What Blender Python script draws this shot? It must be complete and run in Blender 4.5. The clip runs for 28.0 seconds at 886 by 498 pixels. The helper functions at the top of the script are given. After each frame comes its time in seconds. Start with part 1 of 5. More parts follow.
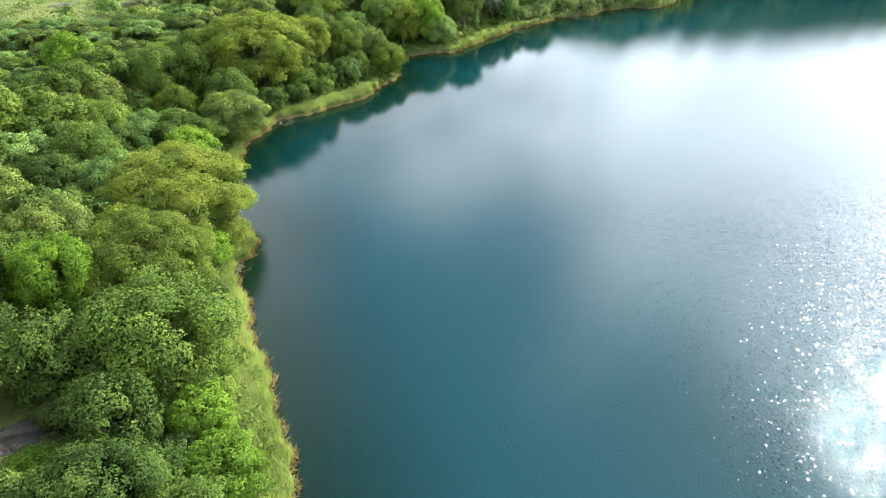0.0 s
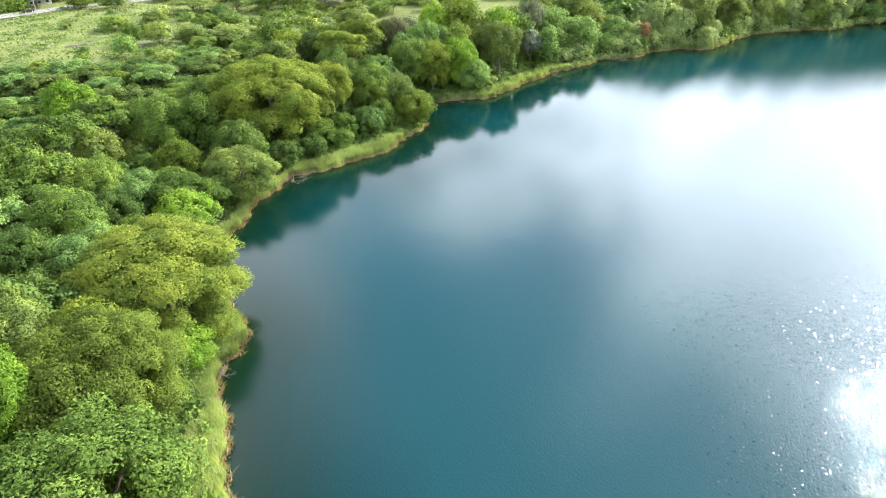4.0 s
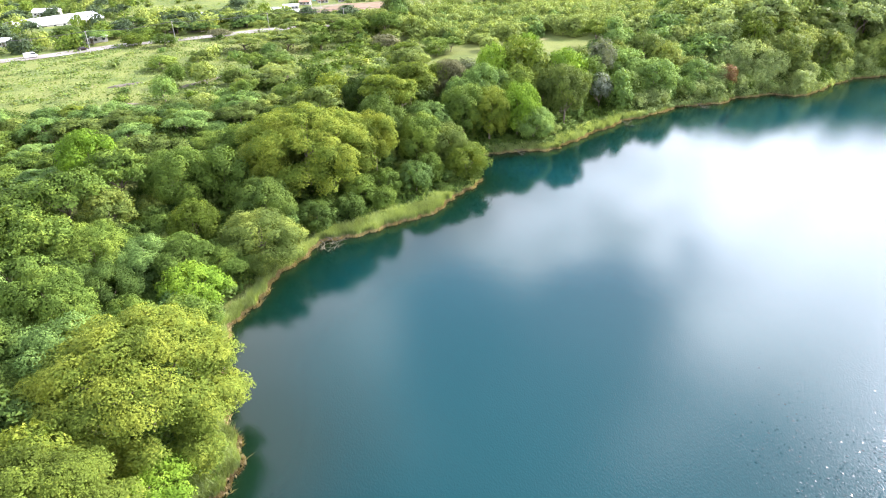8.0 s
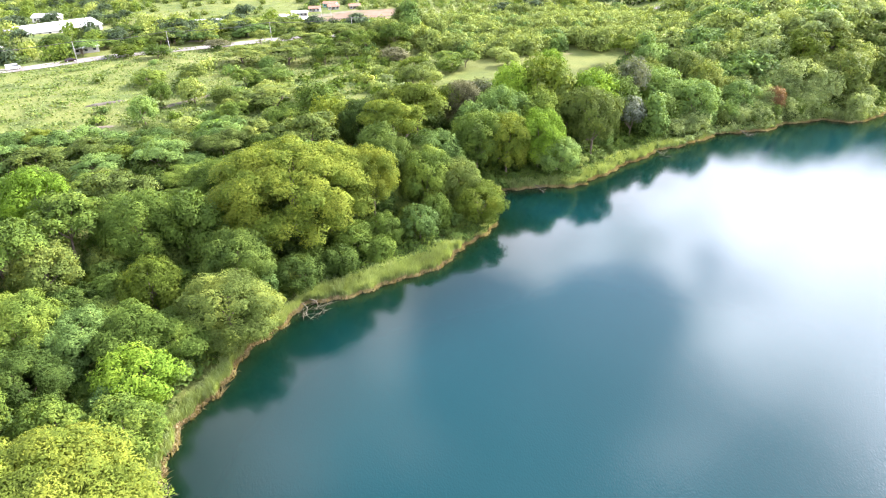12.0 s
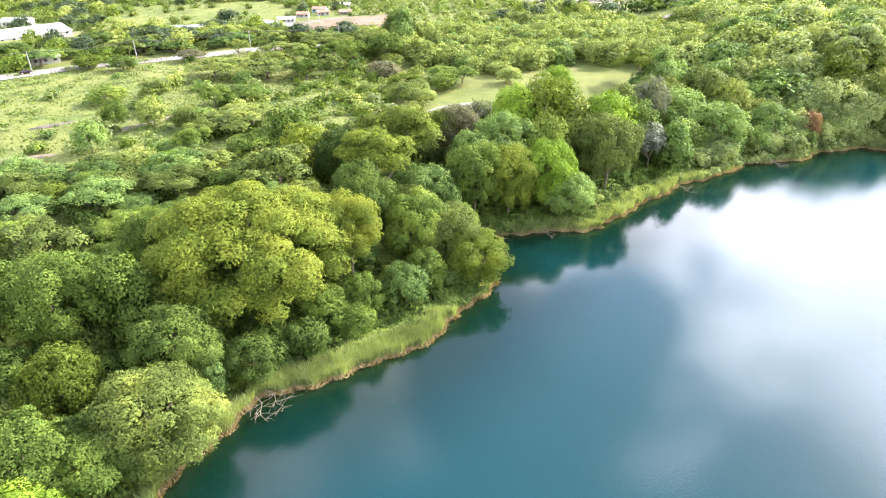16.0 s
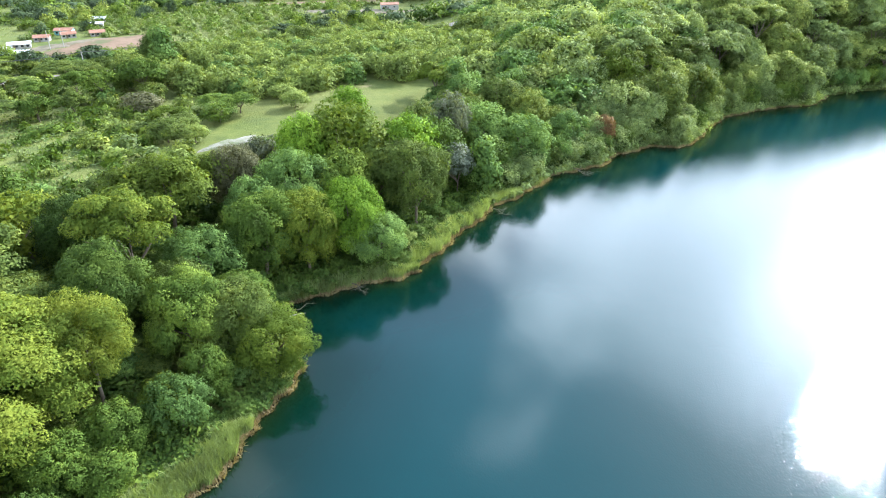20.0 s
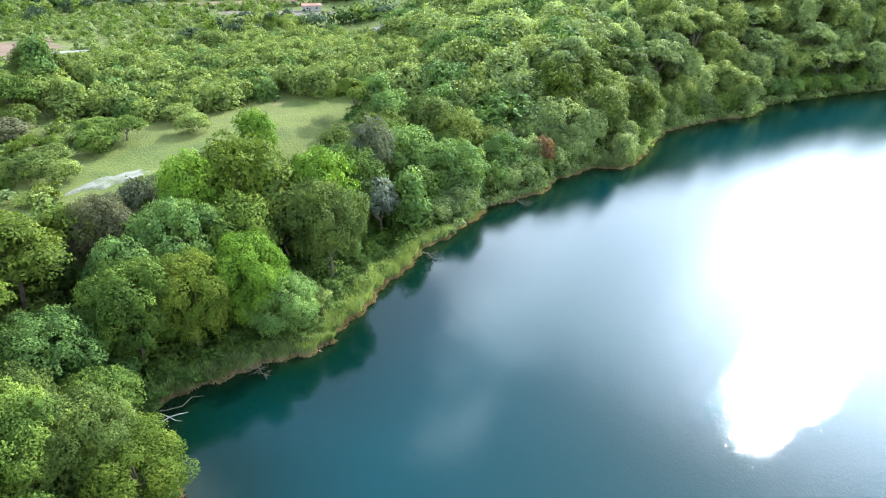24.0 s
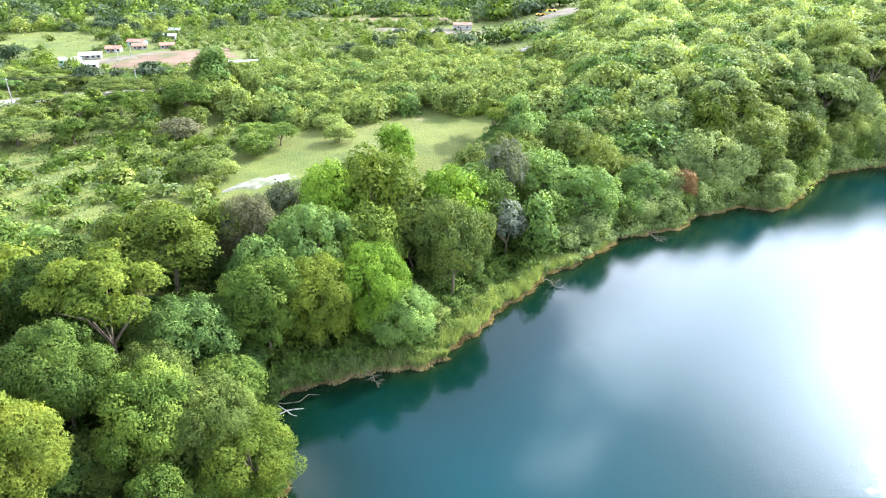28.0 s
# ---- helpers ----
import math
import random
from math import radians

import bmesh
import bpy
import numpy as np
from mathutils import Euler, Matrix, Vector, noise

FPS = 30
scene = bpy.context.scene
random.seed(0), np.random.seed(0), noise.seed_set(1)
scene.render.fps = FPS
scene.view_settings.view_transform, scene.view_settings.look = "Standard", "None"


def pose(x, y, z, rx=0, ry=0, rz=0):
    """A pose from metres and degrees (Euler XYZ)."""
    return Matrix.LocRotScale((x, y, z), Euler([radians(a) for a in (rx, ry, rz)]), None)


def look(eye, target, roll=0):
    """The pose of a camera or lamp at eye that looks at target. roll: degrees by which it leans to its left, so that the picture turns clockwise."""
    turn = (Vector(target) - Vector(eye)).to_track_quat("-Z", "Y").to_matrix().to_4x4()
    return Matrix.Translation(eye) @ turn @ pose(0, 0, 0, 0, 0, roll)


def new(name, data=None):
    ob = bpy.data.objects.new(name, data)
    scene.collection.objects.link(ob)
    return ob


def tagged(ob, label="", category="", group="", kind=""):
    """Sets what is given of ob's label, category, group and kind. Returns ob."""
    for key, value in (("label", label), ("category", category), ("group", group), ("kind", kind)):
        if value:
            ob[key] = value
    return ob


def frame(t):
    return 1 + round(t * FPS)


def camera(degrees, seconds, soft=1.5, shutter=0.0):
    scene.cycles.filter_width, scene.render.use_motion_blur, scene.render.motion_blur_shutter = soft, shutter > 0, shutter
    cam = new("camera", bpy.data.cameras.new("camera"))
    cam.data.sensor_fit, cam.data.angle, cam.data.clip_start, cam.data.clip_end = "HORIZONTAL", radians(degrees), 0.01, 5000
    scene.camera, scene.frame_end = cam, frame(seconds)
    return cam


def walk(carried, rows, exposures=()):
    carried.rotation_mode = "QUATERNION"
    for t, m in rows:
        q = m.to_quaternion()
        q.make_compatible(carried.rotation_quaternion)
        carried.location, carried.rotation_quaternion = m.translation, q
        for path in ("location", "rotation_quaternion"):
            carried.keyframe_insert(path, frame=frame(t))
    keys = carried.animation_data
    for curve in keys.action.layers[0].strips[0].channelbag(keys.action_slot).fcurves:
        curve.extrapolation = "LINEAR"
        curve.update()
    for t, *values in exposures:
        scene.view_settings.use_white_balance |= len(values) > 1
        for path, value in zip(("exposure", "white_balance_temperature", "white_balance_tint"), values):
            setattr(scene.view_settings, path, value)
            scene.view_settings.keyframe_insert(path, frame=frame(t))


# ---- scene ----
cam = camera(70.3, 28.0, 1.1)
PATH = [
    (0, (2.146, 14.017, 66.294), (2.258, 15.678, 65.187), -0.1),
    (0.5, (2.514, 16.372, 66.353), (2.612, 18.034, 65.245), -0.2),
    (1, (2.78, 19.033, 66.103), (2.872, 20.697, 64.996), -0.3),
    (1.5, (3.294, 21.557, 66.183), (3.354, 23.222, 65.076), -0.4),
    (2, (3.591, 24.38, 66.03), (3.625, 26.047, 64.925), -0.5),
    (2.5, (4.086, 27.285, 66.234), (4.096, 28.95, 65.126), -0.5),
    (3, (4.627, 30.23, 66.047), (4.633, 31.896, 64.94), -0.7),
    (3.5, (4.903, 33.293, 65.947), (4.908, 34.96, 64.842), -0.8),
    (4, (4.94, 36.316, 65.936), (4.951, 38.025, 64.897), -0.6),
    (4.5, (5.211, 39.578, 65.148), (5.222, 41.329, 64.181), -1.0),
    (6.5, (6.238, 52.284, 64.243), (6.146, 54.037, 63.285), -1.4),
    (7, (6.404, 55.26, 64.284), (6.238, 57.008, 63.327), -1.5),
    (7.5, (6.344, 58.157, 64.233), (6.173, 59.905, 63.277), -1.5),
    (8, (6.153, 61.227, 64.023), (5.985, 62.976, 63.067), -1.5),
    (8.5, (6.292, 64.48, 64.075), (6.123, 66.228, 63.12), -1.5),
    (9, (6.103, 67.79, 63.911), (5.933, 69.54, 62.957), -1.4),
    (9.5, (6.011, 71.021, 63.957), (5.83, 72.769, 63.003), -1.4),
    (10, (5.95, 74.208, 64.141), (5.753, 75.954, 63.186), -1.3),
    (10.5, (6.073, 77.197, 64.22), (5.858, 78.941, 63.266), -1.4),
    (11, (5.778, 80.341, 64.0), (5.561, 82.086, 63.048), -1.3),
    (11.5, (5.771, 83.406, 63.985), (5.554, 85.152, 63.034), -1.4),
    (12, (5.52, 86.563, 63.708), (5.305, 88.311, 62.76), -1.3),
    (12.5, (5.481, 89.725, 63.659), (5.265, 91.473, 62.711), -1.3),
    (14.5, (4.695, 102.528, 63.166), (4.483, 104.279, 62.223), -1.2),
    (15, (4.153, 105.75, 63.089), (3.946, 107.502, 62.146), -1.0),
    (15.5, (3.865, 108.949, 63.139), (3.66, 110.7, 62.196), -0.9),
    (16, (3.455, 112.204, 62.913), (3.253, 113.956, 61.971), -0.8),
    (16.5, (3.765, 114.973, 63.269), (3.628, 116.731, 62.325), -0.8),
    (17, (4.508, 117.877, 62.772), (4.579, 119.642, 61.833), -0.9),
    (17.5, (4.498, 120.875, 62.207), (4.729, 122.627, 61.271), -0.7),
    (18, (4.924, 123.92, 62.143), (5.173, 125.67, 61.207), -0.6),
    (18.5, (5.277, 126.899, 61.839), (5.53, 128.651, 60.907), -0.5),
    (19, (5.951, 129.742, 61.879), (6.205, 131.494, 60.948), -0.4),
    (19.5, (6.6, 132.657, 61.625), (6.883, 134.406, 60.697), -0.4),
    (20, (7.36, 135.521, 61.281), (7.716, 137.259, 60.356), -0.4),
    (20.5, (8.36, 138.149, 61.504), (8.778, 139.871, 60.578), -0.3),
    (21, (9.557, 140.372, 61.271), (10.003, 142.091, 60.35), -0.5),
    (21.5, (10.543, 142.917, 62.225), (11.015, 144.623, 61.294), -0.1),
    (23.5, (14.427, 154.365, 61.597), (14.972, 156.051, 60.67), 0.4),
    (24, (15.426, 156.311, 62.202), (15.967, 157.995, 61.268), 0.6),
    (24.5, (15.939, 157.36, 62.241), (16.456, 159.05, 61.305), 0.7),
    (25, (16.079, 157.341, 62.414), (16.528, 159.049, 61.476), 0.8),
    (25.5, (16.1, 157.118, 62.602), (16.462, 158.845, 61.66), 0.8),
    (26, (16.004, 157.082, 62.534), (16.3, 158.82, 61.591), 0.8),
    (26.5, (16.074, 157.109, 62.629), (16.317, 158.854, 61.682), 0.8),
    (27, (15.99, 157.164, 62.617), (16.191, 158.913, 61.669), 0.8),
    (27.5, (16.2, 157.082, 63.062), (16.359, 158.836, 62.114), 0.7),
    (28, (16.219, 157.078, 62.999), (16.372, 158.863, 62.109), 0.6),
]
EXPOSURES = [(0, 0.78, 6400, 16), (3, 1.02, 6400, 17), (4.5, 1.08, 6350, 19), (7, 1.2, 6400, 24), (12, 1.36, 6500, 28), (16, 1.44, 6550, 30), (18, 1.09, 6200, 21), (21, 0.8, 5850, 15), (25, 0.78, 5750, 14), (26.5, 1.14, 5900, 16), (28, 1.28, 6000, 21)]
walk(cam, [(t, look(eye, target, roll)) for t, eye, target, roll in PATH], EXPOSURES)

# ---- light ----
SUN_AZ, SUN_EL = 53.0, 32.5
world = bpy.data.worlds.new("world")
scene.world = world
world.use_nodes = True


def sphere_dir(az, el):
    a, e = radians(az), radians(el)
    return Vector((math.sin(a) * math.cos(e), math.cos(a) * math.cos(e), math.sin(e)))


def build_sky():
    nt = world.node_tree
    nt.nodes.clear()
    N, L = nt.nodes.new, nt.links.new

    def math_node(op, a, b=None, c=None):
        n = N("ShaderNodeMath")
        n.operation = op
        for i, v in enumerate((a, b, c)):
            if v is None:
                continue
            if isinstance(v, (int, float)):
                n.inputs[i].default_value = v
            else:
                L(v, n.inputs[i])
        return n.outputs[0]

    sky = N("ShaderNodeTexSky")
    sky.sky_type, sky.sun_disc = "NISHITA", False
    sky.sun_elevation, sky.sun_rotation = radians(SUN_EL), radians(SUN_AZ)
    sky.air_density, sky.dust_density, sky.ozone_density = 1.0, 1.2, 1.5
    coord = N("ShaderNodeTexCoord").outputs["Generated"]

    def near(az, el, inner, outer):
        dot = N("ShaderNodeVectorMath")
        dot.operation = "DOT_PRODUCT"
        L(coord, dot.inputs[0])
        dot.inputs[1].default_value = sphere_dir(az, el)
        m = N("ShaderNodeMapRange")
        m.interpolation_type = "SMOOTHSTEP"
        L(dot.outputs["Value"], m.inputs["Value"])
        m.inputs["From Min"].default_value = math.cos(radians(outer))
        m.inputs["From Max"].default_value = math.cos(radians(inner))
        return m.outputs["Result"]

    # clouds lie in a flat layer: project the direction on to it
    sep = N("ShaderNodeSeparateXYZ")
    L(coord, sep.inputs[0])
    up = math_node("MAXIMUM", math_node("ADD", sep.outputs["Z"], 0.12), 0.05)
    comb = N("ShaderNodeCombineXYZ")
    L(math_node("DIVIDE", sep.outputs["X"], up), comb.inputs["X"])
    L(math_node("DIVIDE", sep.outputs["Y"], up), comb.inputs["Y"])
    big = N("ShaderNodeTexNoise")
    big.inputs["Scale"].default_value, big.inputs["Detail"].default_value = 1.9, 6.0
    big.inputs["Roughness"].default_value, big.inputs["Distortion"].default_value = 0.55, 0.4
    L(comb.outputs[0], big.inputs["Vector"])
    # smaller folds within the clouds
    fold = N("ShaderNodeTexNoise")
    fold.inputs["Scale"].default_value, fold.inputs["Detail"].default_value = 5.0, 5.0
    fold.inputs["Roughness"].default_value, fold.inputs["Distortion"].default_value = 0.5, 0.6
    L(comb.outputs[0], fold.inputs["Vector"])
    dens = math_node("MULTIPLY_ADD", big.outputs["Fac"], 1.3, 0.05)
    for az, el, inner, outer, gain in SKY_LOBES:
        dens = math_node("MULTIPLY_ADD", near(az, el, inner, outer), gain, dens)
    dens = math_node("MULTIPLY_ADD", fold.outputs["Fac"], 0.35, math_node("SUBTRACT", dens, 0.175))
    mask = N("ShaderNodeMapRange")
    mask.interpolation_type = "SMOOTHSTEP"
    L(dens, mask.inputs["Value"])
    mask.inputs["From Min"].default_value, mask.inputs["From Max"].default_value = 0.44, 0.76
    glow = math_node("MULTIPLY_ADD", near(53, 37, 3, 52), CLOUD_GLOW, CLOUD_BASE)
    glow = math_node("MULTIPLY_ADD", near(56, 30, 1, 17), CLOUD_CORE, glow)
    shade = math_node("MULTIPLY", glow, math_node("MULTIPLY_ADD", big.outputs["Fac"], 0.9, 0.55))
    shade = math_node("MULTIPLY", shade, math_node("MULTIPLY_ADD", fold.outputs["Fac"], 1.6, 0.2))
    white = N("ShaderNodeMix")
    white.data_type = "RGBA"
    white.blend_type = "MULTIPLY"
    white.inputs["Factor"].default_value = 1.0
    white.inputs["A"].default_value = (0.87, 0.98, 1.04, 1)
    L(shade, white.inputs["B"])
    mix = N("ShaderNodeMix")
    mix.data_type = "RGBA"
    mask.inputs["To Min"].default_value = 0.1
    L(mask.outputs["Result"], mix.inputs["Factor"])
    blue = N("ShaderNodeVectorMath")
    blue.operation = "SCALE"
    L(sky.outputs["Color"], blue.inputs[0])
    blue.inputs["Scale"].default_value = SKY_GAIN
    L(blue.outputs["Vector"], mix.inputs["A"])
    L(white.outputs["Result"], mix.inputs["B"])
    back = N("ShaderNodeBackground")
    back.inputs["Strength"].default_value = SKY_STRENGTH
    L(mix.outputs["Result"], back.inputs["Color"])
    L(back.outputs[0], N("ShaderNodeOutputWorld").inputs[0])


# cloud banks and the blue gap between them: azimuth, elevation, inner and outer angle, gain
SKY_LOBES = [(0, 90, 50, 58, -0.12), (0, 90, 34, 46, -0.45), (54, 26, 6, 19, 0.4), (7, 24.5, 5, 12, 0.24), (2, 38.5, 7, 12, -0.55), (11, 33, 3.5, 6.5, -0.5), (28, 35, 3, 9, -0.08), (33, 35, 3, 12, 0.1), (3, 27, 2, 7, 0.3), (-26, 39, 5, 14, 0.12), (22, 46, 2, 18, 0.04),
             # the bank at azimuth 225 is unseen, added to fill the trees' near sides
             (52, 52, 6, 19, -0.6), (225, 35, 40, 100, 0.14)]
SKY_GAIN = 1.8
CLOUD_BASE, CLOUD_GLOW, CLOUD_CORE, SKY_STRENGTH = 11.0, 21.5, 50.0, 0.15
build_sky()

sun_data = bpy.data.lights.new("sun", "SUN")
sun_data.energy, sun_data.angle, sun_data.color = 5.0, radians(0.6), (1.0, 0.95, 0.86)
sun = new("sun", sun_data)
sun.matrix_world = look(sphere_dir(SUN_AZ, SUN_EL) * 300, (0, 0, 0))


# ---- materials ----
def material(name):
    m = bpy.data.materials.new(name)
    m.use_nodes = True
    nt = m.node_tree
    nt.nodes.clear()
    out = nt.nodes.new("ShaderNodeOutputMaterial")
    return m, nt, out


def noise_node(nt, scale, detail=3.0, vec=None, rough=0.55):
    n = nt.nodes.new("ShaderNodeTexNoise")
    n.inputs["Scale"].default_value, n.inputs["Detail"].default_value = scale, detail
    n.inputs["Roughness"].default_value = rough
    if vec is not None:
        nt.links.new(vec, n.inputs["Vector"])
    return n.outputs["Fac"]


def ramp_node(nt, fac, stops):
    r = nt.nodes.new("ShaderNodeValToRGB")
    el = r.color_ramp.elements
    while len(el) < len(stops):
        el.new(0.5)
    for e, (p, c) in zip(el, stops):
        e.position, e.color = p, (*c, 1)
    nt.links.new(fac, r.inputs[0])
    return r.outputs["Color"]


def place_vec(nt):
    """World position, for patches that run on over neighbouring things."""
    return nt.nodes.new("ShaderNodeNewGeometry").outputs["Position"]


def mixed(nt, fac, a, b, blend="MIX"):
    n = nt.nodes.new("ShaderNodeMix")
    n.data_type, n.blend_type = "RGBA", blend
    for key, v in (("Factor", fac), ("A", a), ("B", b)):
        if isinstance(v, (int, float)):
            n.inputs[key].default_value = v
        elif isinstance(v, tuple):
            n.inputs[key].default_value = (*v, 1)
        else:
            nt.links.new(v, n.inputs[key])
    return n.outputs["Result"]


def leaf_material(name, colour, tip, sheen=0.08, through_light=0.4):
    """Foliage: per-spray, per-tree and patchy variation between two greens, with light coming through."""
    m, nt, out = material(name)
    geo = nt.nodes.new("ShaderNodeNewGeometry")
    info = nt.nodes.new("ShaderNodeObjectInfo")
    patch = noise_node(nt, 0.22, 3.0, geo.outputs["Position"])
    f = nt.nodes.new("ShaderNodeMath")
    f.operation = "MULTIPLY_ADD"
    nt.links.new(geo.outputs["Random Per Island"], f.inputs[0])
    f.inputs[1].default_value = 0.22
    nt.links.new(patch, f.inputs[2])
    g = nt.nodes.new("ShaderNodeMath")
    g.operation = "MULTIPLY_ADD"
    nt.links.new(info.outputs["Random"], g.inputs[0])
    g.inputs[1].default_value = 0.25
    nt.links.new(f.outputs[0], g.inputs[2])
    dark = tuple(c * 0.5 for c in colour)
    col = ramp_node(nt, g.outputs[0], [(0.44, dark), (0.71, colour), (0.99, tip)])
    bsdf = nt.nodes.new("ShaderNodeBsdfPrincipled")
    nt.links.new(col, bsdf.inputs["Base Color"])
    bsdf.inputs["Roughness"].default_value = 0.65
    bsdf.inputs["Specular IOR Level"].default_value = sheen
    trans = nt.nodes.new("ShaderNodeBsdfTranslucent")
    nt.links.new(mixed(nt, 1.0, col, (1.4, 1.35, 0.5), "MULTIPLY"), trans.inputs["Color"])
    mix = nt.nodes.new("ShaderNodeMixShader")
    mix.inputs[0].default_value = through_light
    nt.links.new(bsdf.outputs[0], mix.inputs[1])
    nt.links.new(trans.outputs[0], mix.inputs[2])
    nt.links.new(mix.outputs[0], out.inputs[0])
    return m


LEAF = {
    "deep green": leaf_material("leaf_deep", (0.050, 0.091, 0.018), (0.110, 0.167, 0.030), 0.05, 0.18),
    "mid green": leaf_material("leaf_mid", (0.083, 0.142, 0.024), (0.190, 0.264, 0.040), 0.05, 0.20),
    "olive green": leaf_material("leaf_olive", (0.099, 0.146, 0.032), (0.215, 0.263, 0.050), 0.05, 0.22),
    "yellow-green": leaf_material("leaf_yellow", (0.098, 0.150, 0.020), (0.205, 0.250, 0.033), 0.05, 0.3),
    "golden-green": leaf_material("leaf_golden", (0.114, 0.164, 0.024), (0.227, 0.266, 0.036), 0.05, 0.3),
    # distance haze mixed into this lime; vivid lime below is the clear leaf colour
    "bright lime-green": leaf_material("leaf_lime_haze", (0.184, 0.251, 0.061), (0.372, 0.424, 0.105), 0.05, 0.26),
    "vivid lime-green": leaf_material("leaf_vivid", (0.115, 0.215, 0.022), (0.225, 0.350, 0.036), 0.05, 0.3),
    # grey-blue of far haze painted into the leaf colour
    "hazy green": leaf_material("leaf_hazy", (0.070, 0.108, 0.052), (0.128, 0.176, 0.086), 0.05, 0.2),
    "fresh green": leaf_material("leaf_fresh", (0.099, 0.177, 0.045), (0.210, 0.321, 0.074), 0.05, 0.23),
    # lightened leaf colour: imitates haze and lifts the far bank's shaded side
    "haze-paled green": leaf_material("leaf_haze_paled", (0.195, 0.268, 0.094), (0.395, 0.475, 0.178), 0.05, 0.4),
    "grey-green": leaf_material("leaf_grey", (0.112, 0.137, 0.083), (0.187, 0.207, 0.143)),
    "silvery grey": leaf_material("leaf_silver", (0.15, 0.185, 0.125), (0.26, 0.295, 0.215), 0.2, 0.2),
    "brownish olive": leaf_material("leaf_brown", (0.112, 0.118, 0.056), (0.190, 0.186, 0.092), 0.1, 0.25),
    "rust-orange": leaf_material("leaf_rust", (0.185, 0.112, 0.048), (0.27, 0.175, 0.078), 0.1, 0.3),
    "reed green": leaf_material("leaf_reed", (0.225, 0.300, 0.105), (0.385, 0.450, 0.190), 0.3, 0.45),
    "dry straw": leaf_material("leaf_straw", (0.26, 0.2, 0.1), (0.38, 0.32, 0.17), 0.1, 0.3),
    "grass green": leaf_material("leaf_grass", (0.125, 0.185, 0.045), (0.205, 0.260, 0.070), 0.3, 0.3),
}


def plain_material(name, stops, scale=1.0, rough=0.8, spec=0.3, bump=0.0, metal=0.0, fine=9.0):
    m, nt, out = material(name)
    vec = place_vec(nt)
    a = noise_node(nt, scale, 4.0, vec)
    b = noise_node(nt, scale * fine, 3.0, vec)
    mid = nt.nodes.new("ShaderNodeMath")
    mid.operation = "MULTIPLY_ADD"
    nt.links.new(b, mid.inputs[0])
    mid.inputs[1].default_value = 0.35
    nt.links.new(a, mid.inputs[2])
    sh = nt.nodes.new("ShaderNodeMath")
    sh.operation = "SUBTRACT"
    nt.links.new(mid.outputs[0], sh.inputs[0])
    sh.inputs[1].default_value = 0.17
    bsdf = nt.nodes.new("ShaderNodeBsdfPrincipled")
    nt.links.new(ramp_node(nt, sh.outputs[0], stops), bsdf.inputs["Base Color"])
    bsdf.inputs["Roughness"].default_value, bsdf.inputs["Metallic"].default_value = rough, metal
    bsdf.inputs["Specular IOR Level"].default_value = spec
    if bump:
        bp = nt.nodes.new("ShaderNodeBump")
        bp.inputs["Strength"].default_value, bp.inputs["Distance"].default_value = 0.6, bump
        nt.links.new(b, bp.inputs["Height"])
        nt.links.new(bp.outputs[0], bsdf.inputs["Normal"])
    nt.links.new(bsdf.outputs[0], out.inputs[0])
    return m


BARK = plain_material("bark", [(0.3, (0.09, 0.07, 0.05)), (0.7, (0.2, 0.165, 0.12))], 1.2, 0.9, 0.2, 0.03)
DEADWOOD = plain_material("deadwood", [(0.3, (0.1, 0.085, 0.055)), (0.7, (0.21, 0.18, 0.125))], 1.5, 0.85, 0.2, 0.02)
BLEACHED = plain_material("bleached_wood", [(0.3, (0.34, 0.31, 0.26)), (0.7, (0.55, 0.52, 0.46))], 2.0, 0.8, 0.25, 0.02)
ROAD = plain_material("road_surface", [(0.3, (0.16, 0.145, 0.125)), (0.7, (0.26, 0.24, 0.21))], 0.15, 0.9, 0.2, 0.02)
SOIL = plain_material("bare_soil", [(0.3, (0.085, 0.085, 0.045)), (0.7, (0.2, 0.165, 0.12))], 0.2, 0.95, 0.2, 0.05)
REDSOIL = plain_material("red_soil", [(0.3, (0.08, 0.098, 0.034)), (0.45, (0.14, 0.098, 0.055)), (0.62, (0.2, 0.13, 0.085)), (0.75, (0.11, 0.12, 0.045))], 0.09, 0.95, 0.2, 0.05)
CHALK = plain_material("chalky_soil", [(0.32, (0.1, 0.13, 0.045)), (0.52, (0.2, 0.2, 0.15)), (0.7, (0.27, 0.262, 0.22))], 0.3, 0.95, 0.2, 0.05)
ROCK = plain_material("grey_rock", [(0.3, (0.055, 0.05, 0.036)), (0.7, (0.13, 0.115, 0.082))], 0.4, 0.9, 0.25, 0.1)
TIN = plain_material("tin_roof", [(0.3, (0.62, 0.64, 0.66)), (0.75, (0.85, 0.85, 0.84))], 0.25, 0.45, 0.5)
RUST = plain_material("rusty_roof", [(0.3, (0.24, 0.115, 0.07)), (0.7, (0.38, 0.21, 0.14))], 0.4, 0.8, 0.3)
PLASTER = plain_material("plaster", [(0.3, (0.5, 0.48, 0.43)), (0.7, (0.74, 0.72, 0.67))], 0.5, 0.9, 0.25)
TEAL = plain_material("teal_paint", [(0.3, (0.16, 0.42, 0.42)), (0.7, (0.28, 0.58, 0.56))], 0.6, 0.7, 0.35)
DARKGLASS = plain_material("window_glass", [(0.3, (0.015, 0.02, 0.025)), (0.7, (0.03, 0.035, 0.04))], 0.5, 0.1, 0.5)
CONCRETE = plain_material("concrete", [(0.3, (0.26, 0.25, 0.23)), (0.7, (0.42, 0.41, 0.38))], 0.8, 0.9, 0.25)
CAR_DARK = plain_material("dark_car_paint", [(0.3, (0.02, 0.012, 0.014)), (0.7, (0.04, 0.02, 0.022))], 1.0, 0.25, 0.5)
